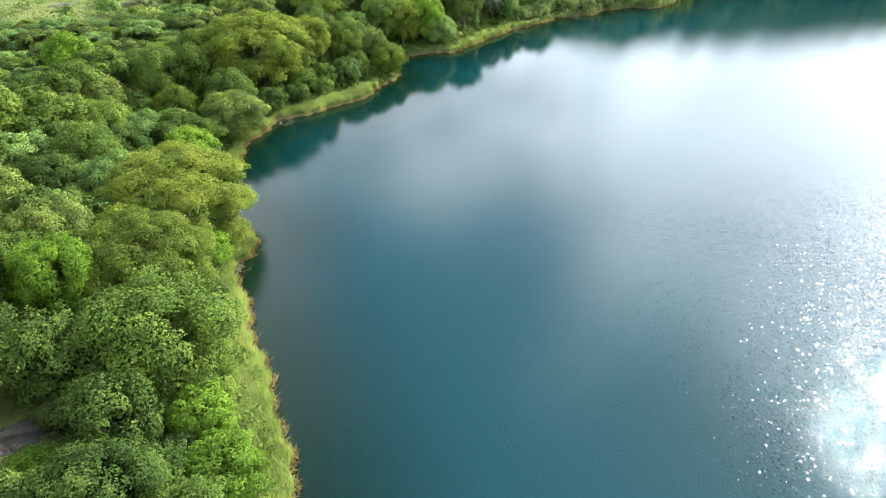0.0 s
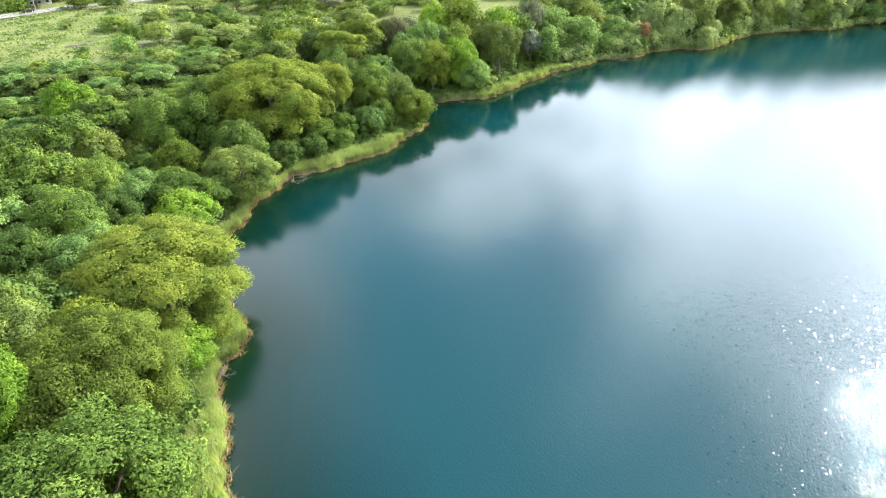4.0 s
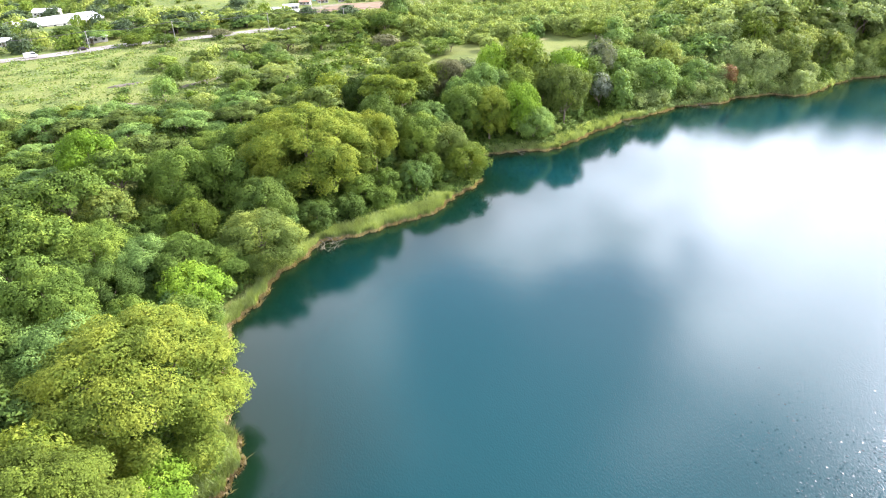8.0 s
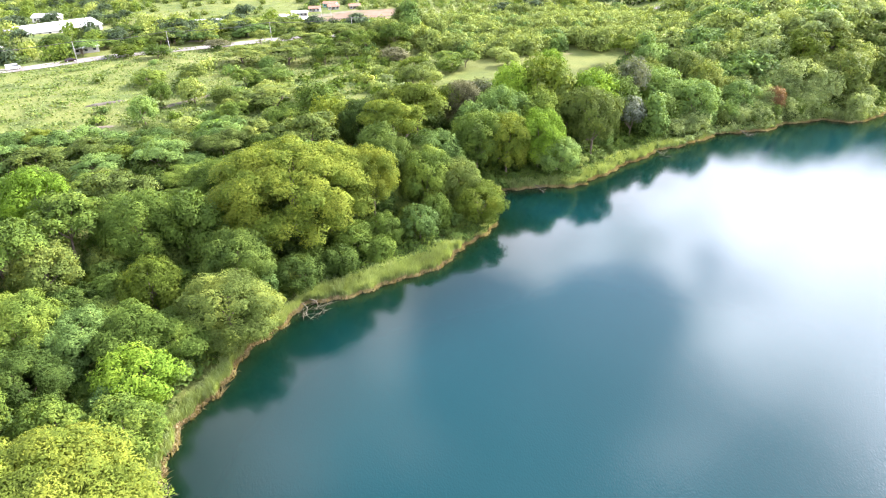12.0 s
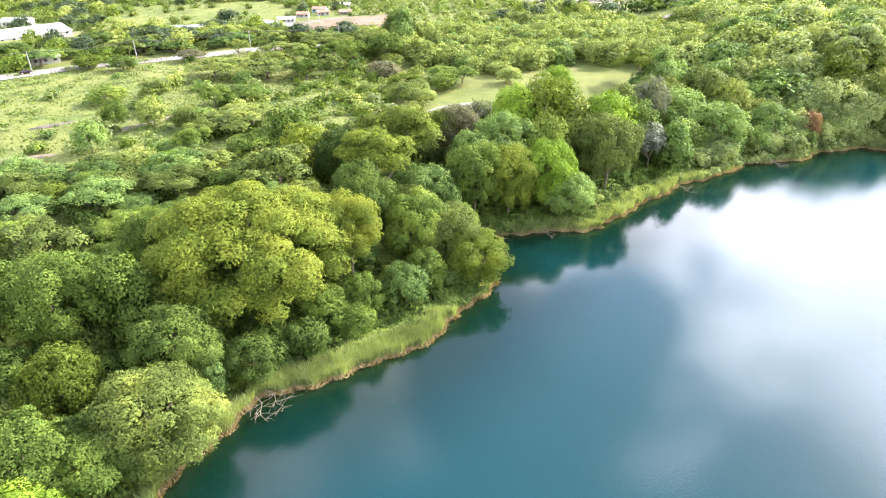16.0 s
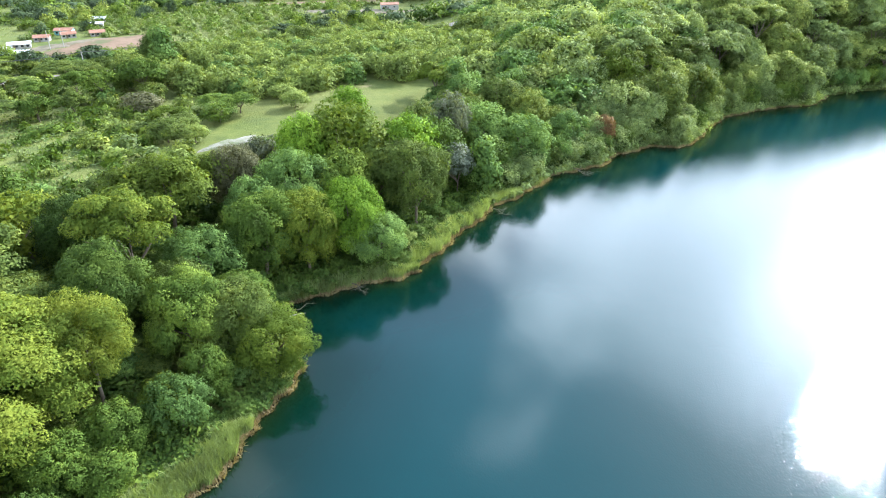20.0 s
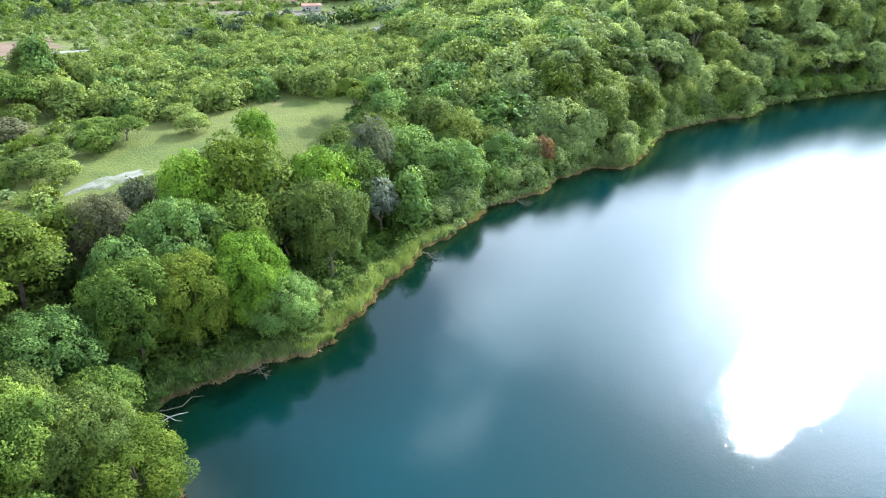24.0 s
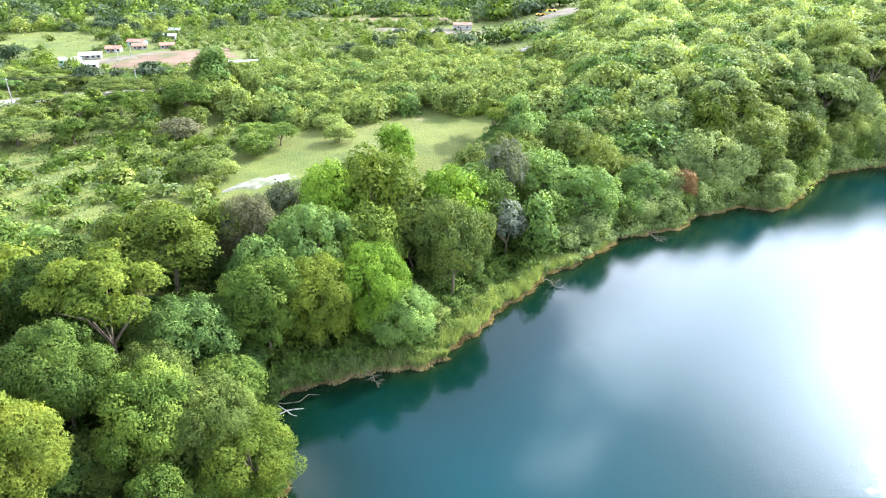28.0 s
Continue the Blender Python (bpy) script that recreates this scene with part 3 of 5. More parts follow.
def trunk_arrays(rng, lob, H, thick):
    split = H * rng.uniform(0.26, 0.36)
    lean = rng.normal(size=2) * 0.04 * H
    fork = np.array([lean[0], lean[1], split])
    parts = [tube([(0, 0, -1.2), (lean[0] * 0.3, lean[1] * 0.3, split * 0.45), fork], [thick * 1.35, thick, thick * 0.85])]
    for j in rng.choice(len(lob), min(6, len(lob)), replace=False):
        end = lob[j, :3] + (0, 0, -lob[j, 3] * 0.1)
        midp = fork * 0.45 + end * 0.55 + (0, 0, H * 0.03) + rng.normal(size=3) * 0.03 * H
        parts.append(tube([fork - (0, 0, thick * 0.3), midp, end], [thick * 0.6, thick * 0.36, thick * 0.14], 5))
    return joined(parts)


# kind of tree: style, crown radius, height, leaf sprays, spray length, trunk radius, variants
KINDS = {
    "rain_tree": ("umbrella", 11.0, 16.0, 68000, 0.27, 0.5, 3),
    "broadleaf_tree": ("round", 7.5, 14.0, 21000, 0.3, 0.34, 4),
    "almond_tree": ("round", 5.5, 11.0, 3600, 0.62, 0.26, 2),
    "small_tree": ("round", 4.6, 9.0, 7000, 0.3, 0.2, 4),
    "acacia_tree": ("layered", 6.5, 9.5, 12000, 0.31, 0.24, 3),
    "slender_tree": ("slender", 4.2, 11.5, 4600, 0.38, 0.2, 3),
    "sapling": ("round", 3.0, 6.0, 3600, 0.3, 0.12, 3),
    "shrub": ("shrub", 2.6, 3.4, 600, 0.5, 0.09, 3),
}
PROTO = {}


def tree_meshes(kind, variant, fine=True):
    """Crown and trunk of one variant, finely leaved or, for trees well off the flight line, more coarsely."""
    key = (kind, variant, fine)
    if key not in PROTO:
        style, R, H, n, ln, thick, _ = KINDS[kind]
        rng = np.random.default_rng(100 + 17 * list(KINDS).index(kind) + variant)
        v, f, lob, ns = crown_arrays(rng, style, R, H, n if fine else int(n * 0.36), ln if fine else ln * 1.55, 2 if R > 9 else 1)
        crown = mesh_of("crown", v, f, LEAF["mid green"], normals=ns)
        tv, tf = trunk_arrays(rng, lob, H, thick)
        PROTO[key] = (crown, mesh_of("trunk", tv, tf, BARK, True))
    return PROTO[key]


TREES = []
LOOKS = {
    "rain_tree": "wide rain tree with domed {} crown",
    "broadleaf_tree": "broadleaf tree with lumpy {} crown",
    "almond_tree": "large-leaved tree with glossy {} rosettes",
    "small_tree": "small broadleaf tree with rounded {} crown",
    "acacia_tree": "acacia with flat feathery {} foliage",
    "slender_tree": "slender tree with loose {} crown",
    "sapling": "young bushy tree with {} leaves",
    "shrub": "low bushy shrub with {} leaves",
}


def plant(kind, x, y, hue, radius=None, top=None, where="", turn=None, variant=None):
    """One tree: an Empty at the foot with a trunk and a crown. radius and top (height of the crown above the lake) set its size."""
    style, R, H, _, _, _, nv = KINDS[kind]
    rnd = random.Random(int(x * 37) * 1009 + int(y * 53))
    crown, trunk = tree_meshes(kind, rnd.randrange(nv) if variant is None else variant, y < 225 and x > -72 or 225 <= y < 262 and -36 < x < 30)
    ground_z = float(land_height(x, y))
    k = (radius or R * rnd.uniform(0.8, 1.2)) / R
    kz = (top - ground_z) / H if top else k * rnd.uniform(0.9, 1.15)
    kz = max(kz, 0.45 * k)
    tree = new(kind)
    tree.matrix_basis = Matrix.LocRotScale((x, y, ground_z), Euler((0, 0, rnd.uniform(0, 6.28) if turn is None else radians(turn))), (k, k * rnd.uniform(0.92, 1.08), kz))
    squash = min(1.0, (1.25 if style in ("round", "slender") else 1.05) * k / kz) if kind != "shrub" else 1.0
    for name, me, mat in (("trunk", trunk, None), ("crown", crown, LEAF[hue])):
        ob = new(name, me)
        ob.parent = tree
        if name == "crown":
            # the crown keeps its shape; a tall tree has the longer trunk
            ob.matrix_basis = Matrix.LocRotScale((0, 0, H * (1 - squash)), None, (1, 1, squash))
        if mat:
            ob.material_slots[0].link = "OBJECT"
            ob.material_slots[0].material = mat
    tagged(tree, LOOKS[kind].format(hue) + (" " + where if where else ""), "shrub" if kind == "shrub" else "tree", group="trees of the lake shore" if kind != "shrub" else "shrubs of the meadow")
    TREES.append((x, y, k * R))
    return tree


# single trees that stand out: kind, x, y, hue, crown radius, crown top, where
SINGLE = [
    ("rain_tree", -41.3, 122.5, "golden-green", 13.6, 17.0, "over the reeds"),
    ("rain_tree", -40, 97, "golden-green", 11.2, 18.0, "by the bank"),
    ("broadleaf_tree", -32.5, 80.5, "mid green", 10.4, 18.0, "behind the reed bank"),
    ("small_tree", -24.5, 70.5, "vivid lime-green", 4.2, 9.0, "behind the reeds"),
    ("small_tree", -33.5, 67.5, "deep green", 5.2, 14.0, "above the bank"),
    ("broadleaf_tree", -47.5, 89.0, "vivid lime-green", 5.6, 20.5, "among darker trees"),
    ("small_tree", -44, 76, "deep green", 5.6, 16.5, "above the bank"),
    ("small_tree", -24.5, 75.5, "mid green", 3.6, 9.8, "behind the reeds"),
    ("small_tree", -28, 61, "deep green", 4.6, 9.5, "behind the reeds"),
    ("small_tree", -40, 61.5, "vivid lime-green", 3.8, 9.0, "beside a dark gully"),
    ("small_tree", -20.5, 61.5, "vivid lime-green", 5.0, 8.4, "behind the reeds"),
    ("almond_tree", -57, 107.5, "deep green", 5.6, 18.0, "among rain trees"),
    ("almond_tree", -54, 112.5, "deep green", 6.0, 13.0, "between two rain trees"),
    ("small_tree", -33.5, 110.5, "vivid lime-green", 4.4, 7.0, "beside the reeds"),
    ("broadleaf_tree", -62, 135.5, "mid green", 6.8, 17.8, "in the shore woods"),
    ("small_tree", -47, 151.5, "vivid lime-green", 5.8, 10.0, "behind the reeds"),
    ("small_tree", -51.5, 139.5, "mid green", 4.4, 11.0, "in the shore woods"),
    ("broadleaf_tree", -40.2, 168.5, "olive green", 8.6, 12.0, "hanging over the lake bank"),
    ("small_tree", -55.5, 172.5, "yellow-green", 5.0, 12.6, "in the shore woods"),
    ("small_tree", -71.5, 169, "olive green", 5.2, 16.5, "in the shore woods"),
    ("broadleaf_tree", -59.5, 157, "fresh green", 6.2, 12.2, "in the shore woods"),
    ("broadleaf_tree", -73, 152.5, "mid green", 6.5, 18.0, "in the shore woods"),
    ("broadleaf_tree", -85.5, 187.5, "vivid lime-green", 6.2, 22.5, "among darker trees"),
    ("acacia_tree", -78, 168, "mid green", 6.6, 20.5, "in the shore woods"),
    ("acacia_tree", -74, 196, "olive green", 6.8, 19.0, "by the meadow"),
    ("acacia_tree", -74.5, 180, "mid green", 6.5, 20.5, "in the shore woods"),
    ("rain_tree", -39.5, 201.5, "yellow-green", 15.4, 24.0, "by the reeds"),
    ("broadleaf_tree", -24.5, 209.5, "golden-green", 5.8, 20.5, "beside a great rain tree"),
    ("broadleaf_tree", -2.5, 216.5, "yellow-green", 6.6, 10.5, "leaning over the point"),
    ("broadleaf_tree", -7.5, 219.5, "olive green", 6.4, 14.6, "on the point"),
    ("broadleaf_tree", -14, 219, "mid green", 6.2, 17.0, "on the point"),
    ("broadleaf_tree", -25.5, 222.5, "deep green", 6.4, 21.5, "behind a great rain tree"),
    ("broadleaf_tree", -16.5, 227, "olive green", 5.6, 15.0, "above the shaded cove"),
    ("small_tree", -8, 230, "mid green", 4.8, 10.0, "above the shaded cove"),
    ("small_tree", -15.5, 206.5, "yellow-green", 3.8, 8.2, "behind the reeds"),
    ("acacia_tree", -44.5, 226.5, "olive green", 7.0, 22.5, "by the meadow"),
    ("broadleaf_tree", -56, 205, "mid green", 6.5, 19.0, "beside a great rain tree"),
    ("acacia_tree", -24.5, 236, "yellow-green", 8.0, 23.8, "on the wooded bank"),
    ("broadleaf_tree", -34, 240, "deep green", 5.7, 22.0, "by the meadow"),
    ("acacia_tree", -22, 256, "golden-green", 11.0, 23.5, "by the meadow"),
    ("broadleaf_tree", -9.5, 261, "brownish olive", 6.2, 22.3, "with thin foliage"),
    ("broadleaf_tree", -4.5, 244, "mid green", 7.2, 18.5, "over the shaded bank"),
    ("broadleaf_tree", 3.5, 245.5, "yellow-green", 6.8, 17.5, "over the shaded bank"),
    ("broadleaf_tree", 12, 249, "vivid lime-green", 7.0, 17.8, "on the wooded bank"),
    ("broadleaf_tree", 17, 246.5, "fresh green", 6.4, 11.4, "above the reeds"),
    ("broadleaf_tree", 1, 258, "fresh green", 7.2, 21.5, "on the wooded bank"),
    ("broadleaf_tree", 4, 271, "vivid lime-green", 6.2, 24.5, "beside the clearing"),
    ("broadleaf_tree", 13, 273.5, "yellow-green", 9.8, 26.0, "beside the clearing"),
    ("broadleaf_tree", 27, 261, "olive green", 7.2, 20.5, "on the wooded bank"),
    ("broadleaf_tree", 27, 273, "vivid lime-green", 7.6, 22.5, "on the wooded bank"),
    ("broadleaf_tree", 11.5, 262, "mid green", 6.6, 19.5, "on the wooded bank"),
    ("small_tree", 20, 267, "olive green", 5.6, 20.0, "on the wooded bank"),
    ("small_tree", -5.5, 276, "grey-green", 4.6, 19.0, "beside the chalky ground"),
    ("small_tree", -6, 252, "fresh green", 5.2, 18.5, "on the wooded bank"),
    ("small_tree", -30, 302, "olive green", 4.4, 17.0, "by the lawn"),
    ("small_tree", -23, 300, "bright lime-green", 3.4, 16.0, "by the lawn"),
    ("small_tree", -19, 318, "mid green", 4.4, 17.0, "by the lawn"),
    ("acacia_tree", -14, 326, "mid green", 5.2, 17.6, "by the lawn"),
    ("acacia_tree", -31, 314, "yellow-green", 5.0, 17.4, "by the lawn"),
    ("small_tree", 2, 327, "bright lime-green", 4.2, 17.0, "by the lawn"),
    ("shrub", -40, 289, "bright lime-green", 3.2, 15.0, "on the meadow"),
    ("shrub", -33, 290, "grass green", 2.8, 14.8, "on the meadow"),
    ("shrub", -26, 287, "bright lime-green", 2.6, 14.6, "on the meadow"),
    ("shrub", -24, 291, "olive green", 2.4, 14.6, "on the meadow"),
    ("shrub", -39, 298, "grass green", 3.0, 15.0, "on the meadow"),
    ("shrub", -45, 298, "bright lime-green", 3.4, 15.2, "on the meadow"),
    ("shrub", -22, 277, "mid green", 3.0, 15.6, "beside a golden acacia"),
    ("broadleaf_tree", -60, 107, "vivid lime-green", 8.0, 14.0, "among darker trees"),
    ("small_tree", -34, 184, "deep green", 4.6, 8.0, "behind the reeds"),
    ("small_tree", -21, 201.5, "mid green", 4.0, 9.0, "behind the reeds"),
    ("small_tree", -14, 205, "fresh green", 4.0, 9.5, "behind the reeds"),
    ("small_tree", -26, 197, "mid green", 4.2, 9.0, "behind the reeds"),
    ("small_tree", -11, 210.5, "mid green", 3.6, 9.5, "behind the reeds"),
    ("small_tree", 42, 292, "grey-green", 4.8, 21.5, "in the shore woods"),
    ("small_tree", 40, 277, "silvery grey", 3.7, 13.5, "in the shore woods"),
    ("slender_tree", 47, 277, "fresh green", 5.0, 13.5, "on the lake bank"),
    ("small_tree", 17, 312, "vivid lime-green", 4.6, 20.5, "in the clearing"),
    ("small_tree", 89, 300, "rust-orange", 3.2, 11.5, "above the waterline"),
    ("broadleaf_tree", -54, 401, "deep green", 7.0, 18.0, "beside the road"),
    ("rain_tree", -76, 381, "olive green", 10.6, 19.0, "beside the road"),
    ("acacia_tree", -87, 357, "olive green", 8.2, 19.0, "below the road"),
    ("acacia_tree", -73, 407, "yellow-green", 6.0, 15.0, "beside the road"),
    # the meadow and its edges
    ("acacia_tree", -101, 327, "olive green", 9.6, 18.6, "on the meadow"),
    ("acacia_tree", -83, 328, "olive green", 9.2, 18.6, "on the meadow"),
    ("acacia_tree", -79, 296, "mid green", 7.4, 17.5, "on the meadow"),
    ("acacia_tree", -67, 270, "olive green", 10.0, 17.1, "on the meadow"),
    ("small_tree", -83, 272, "mid green", 5.6, 16.1, "on the meadow"),
    ("small_tree", -72, 237, "vivid lime-green", 4.6, 15.8, "by the meadow"),
    ("small_tree", -75, 249, "fresh green", 4.2, 15.7, "by the meadow"),
    ("shrub", -61, 315, "mid green", 3.5, 14.3, "on the meadow"),
    ("small_tree", -120, 292, "mid green", 5.6, 16.0, "on the meadow"),
    ("shrub", -107, 288, "mid green", 3.4, 14.8, "on the meadow"),
    ("small_tree", -154, 335, "yellow-green", 5.6, 17.6, "beside the road"),
    ("acacia_tree", -174, 353, "mid green", 5.6, 17.2, "beside the road"),
    ("acacia_tree", -122, 352, "brownish olive", 5.4, 17.2, "beside the road"),
    ("small_tree", -139, 333, "mid green", 5.4, 17.0, "beside the road"),
    ("broadleaf_tree", -196, 352, "deep green", 7.0, 18.5, "beside the road"),
    ("small_tree", -27, 310, "bright lime-green", 4.2, 16.5, "by the clearing"),
    ("acacia_tree", -21, 330, "mid green", 5.5, 17.0, "by the clearing"),
    ("small_tree", -42, 332, "brownish olive", 5.6, 17.4, "on the meadow"),
    ("small_tree", 18.5, 308, "vivid lime-green", 3.6, 16.5, "in the clearing"),
    ("broadleaf_tree", 14, 409, "olive green", 8.0, 19.0, "in the plantation"),
    ("broadleaf_tree", 5, 451, "olive green", 8.5, 18.5, "in the plantation"),
    ("broadleaf_tree", 22, 391, "olive green", 7.3, 18.8, "in the plantation"),
    ("small_tree", -2, 339, "bright lime-green", 4.6, 16.5, "by the clearing"),
]
for row in SINGLE:
    plant(*row)

# meadow, clearing and field, which stay free of woods
OPEN = [
    [(-205, 296), (-160, 236), (-128, 230), (-95, 238), (-62, 240), (-44, 262), (-32, 292), (-36, 330), (-52, 352), (-60, 388), (-92, 380), (-140, 355), (-168, 332)],
    [(-32, 288), (-14, 279), (2, 292), (12, 303), (36, 306), (46, 326), (36, 344), (22, 352), (4, 344), (-16, 330), (-34, 312)],
    [(-118, 440), (-92, 424), (-58, 436), (-30, 462), (20, 560), (60, 640), (-60, 660), (-110, 560)],
    [(-240, 480), (-150, 490), (-140, 560), (-190, 600), (-270, 570)],
    [(0, 600), (60, 570), (140, 550), (170, 585), (110, 620), (20, 640)],
]
ROAD_LINE = [(-330, 225), (-262, 262), (-191, 305), (-164, 333), (-147, 345), (-113, 369), (-95, 382), (-64, 400), (-42, 432), (-24, 466), (8, 492), (60, 508), (130, 520), (230, 560), (420, 640)]


def in_poly(x, y, poly):
    x, y = np.asarray(x, float), np.asarray(y, float)
    inside = np.zeros(x.shape, bool)
    for (ax, ay), (bx, by) in zip(poly, poly[1:] + poly[:1]):
        if by != ay:
            inside ^= ((ay > y) != (by > y)) & (x < ax + (bx - ax) * (y - ay) / (by - ay))
    return inside


def line_distance(x, y, line):
    best = np.full(np.shape(x), 1e9)
    for (ax, ay), (bx, by) in zip(line, line[1:]):
        dx, dy = bx - ax, by - ay
        u = np.clip(((x - ax) * dx + (y - ay) * dy) / (dx * dx + dy * dy), 0, 1)
        best = np.minimum(best, np.hypot(x - ax - u * dx, y - ay - u * dy))
    return best


def hue_for(rnd, x, y):
    s = math.sin(x * 0.045 + 1.1) + math.sin(y * 0.038 + x * 0.02) + rnd.gauss(0, 0.9) - (0.9 if y < 100 else 0)
    table = ["deep green", "mid green", "mid green", "olive green", "fresh green", "olive green", "fresh green", "yellow-green", "bright lime-green"]
    return table[int(min(8, max(0, (s + 2.4) / 4.8 * 9)))]


# small glades where no tree stands: x, y, radius
GLADES = [(-43, 63, 6.5), (-47, 68, 6), (-18, 205, 9), (41, 270, 7.5), (-20, 288, 11), (88, 296, 5), (40, 284, 5), (-46, 281, 11), (-32, 287, 12), (-55, 292, 14), (-40, 303, 16), (-60, 312, 16), (-26, 316, 12), (-10, 312, 12)]


def woods():
    """The woods along the shore, tree by tree, between the single trees."""
    rnd = random.Random(5)
    spots = []
    gx, gy = np.meshgrid(np.arange(-175, 290, 7.6), np.arange(24, 420, 7.6))
    for x, y in zip(gx.ravel(), gy.ravel()):
        spots.append((x + rnd.uniform(-3.6, 3.6), y + rnd.uniform(-3.6, 3.6)))
    pts = np.array(spots)
    d = shore_distance(pts[:, 0], pts[:, 1])
    keep = (d > np.where(pts[:, 0] > 50, 5.0, 4.0)) & ((d < 62) | (pts[:, 0] < -40)) & (pts[:, 0] > -80 - (pts[:, 1] - 40) * 0.4) & ((pts[:, 0] < 90) | (d < 40))
    for poly in OPEN:
        keep &= ~in_poly(pts[:, 0], pts[:, 1], poly)
    keep &= line_distance(pts[:, 0], pts[:, 1], ROAD_LINE) > 9
    keep &= ~in_poly(pts[:, 0], pts[:, 1], FAR_ZONE)
    for (x, y), dd in zip(pts[keep], d[keep]):
        if any((x - a) ** 2 + (y - b) ** 2 < r * r for a, b, r in GLADES):
            continue
        if any((x - a) ** 2 + (y - b) ** 2 < (0.72 * r + (2.2 if i < len(SINGLE) else 0.0)) ** 2 for i, (a, b, r) in enumerate(TREES) if r > 3.5):
            continue
        hue = hue_for(rnd, x, y)
        if y < 82:
            hue = rnd.choice(["deep green", "deep green", "mid green"])
        # far-bank hues picked pale, with haze and fill light put into the colour
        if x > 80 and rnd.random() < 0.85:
            hue = rnd.choice(["haze-paled green", "haze-paled green", "bright lime-green", "yellow-green", "olive green"])
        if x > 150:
            hue = rnd.choice(["haze-paled green", "bright lime-green"])
        u = rnd.random()
        low = (x < -74 and y > 160) or (x < -50 and y > 192) or (-42 < x < 34 and y > 246)
        if dd < 8:
            kind, rad = ("small_tree", rnd.uniform(3.4, 5.0)) if u < 0.6 else ("broadleaf_tree", rnd.uniform(4.6, 6.2))
        elif low:
            kind, rad = ("acacia_tree", rnd.uniform(4.2, 6.0)) if u < 0.45 else ("small_tree", rnd.uniform(2.8, 4.4))
        elif x > 100:
            kind, rad = ("broadleaf_tree", rnd.uniform(6.0, 8.6)) if u < 0.45 else ("acacia_tree", rnd.uniform(6.0, 8.4))
        elif u < 0.42:
            kind, rad = "broadleaf_tree", rnd.uniform(5.6, 8.2)
        elif u < 0.62:
            kind, rad = "acacia_tree", rnd.uniform(5.0, 7.4)
        elif u < 0.74:
            kind, rad = "slender_tree", rnd.uniform(4.0, 5.4)
        else:
            kind, rad = "small_tree", rnd.uniform(4.4, 6.0)
        plant(kind, x, y, hue, rad, float(land_height(x, y)) + (rad * rnd.uniform(1.0, 1.25) if low else rad * rnd.uniform(1.85, 2.2)) if low or (x > 12 and 5 < dd < 34) else None)


def shore_row():
    """Trees that lean out over the waterline of the steep north-east bank."""
    rnd = random.Random(8)
    for i in range(31, 49):
        (ax, ay), (bx, by) = SHORE[i], SHORE[i + 1]
        run = math.hypot(bx - ax, by - ay)
        for k in range(max(1, round(run / 5.2))):
            u = (k + rnd.uniform(0.2, 0.8)) / max(1, round(run / 5.2))
            off = rnd.uniform(3.4, 5.6)
            x, y = ax + (bx - ax) * u - (by - ay) / run * off, ay + (by - ay) * u + (bx - ax) / run * off
            if 104 < x < 116:
                continue
            plant("small_tree", x, y, rnd.choice(["haze-paled green", "haze-paled green", "fresh green", "mid green"]), rnd.uniform(3.2, 4.6), float(land_height(x, y)) + rnd.uniform(6.0, 8.5), "leaning over the waterline")


FAR_ZONE = [(-34, 330), (4, 346), (40, 340), (60, 322), (100, 346), (140, 370), (230, 392), (400, 400), (400, 700), (-34, 700)]
def understory():
    """Young trees and bushes in the dark gaps between the crowns of the shore woods."""
    rnd = random.Random(14)
    gx, gy = np.meshgrid(np.arange(-70, 62, 3.6), np.arange(60, 292, 3.6))
    p = np.stack([gx.ravel(), gy.ravel()], 1) + np.array([(rnd.uniform(-1.5, 1.5), rnd.uniform(-1.5, 1.5)) for _ in range(gx.size)])
    d = shore_distance(p[:, 0], p[:, 1])
    keep = (d > 6) & (d < 48)
    for poly in OPEN:
        keep &= ~in_poly(p[:, 0], p[:, 1], poly)
    for x, y in p[keep]:
        if any((x - a) ** 2 + (y - b) ** 2 < r * r for a, b, r in GLADES):
            continue
        if any((x - a) ** 2 + (y - b) ** 2 < (0.64 * r + 0.6) ** 2 for a, b, r in TREES):
            continue
        rad = rnd.uniform(2.2, 3.3)
        plant("sapling", x, y, rnd.choice(["deep green", "deep green", "mid green", "olive green", "fresh green"]), rad, float(land_height(x, y)) + rad * rnd.uniform(1.5, 2.1), "between taller trees")


shore_row()
woods()
understory()
print("trees", len(TREES))

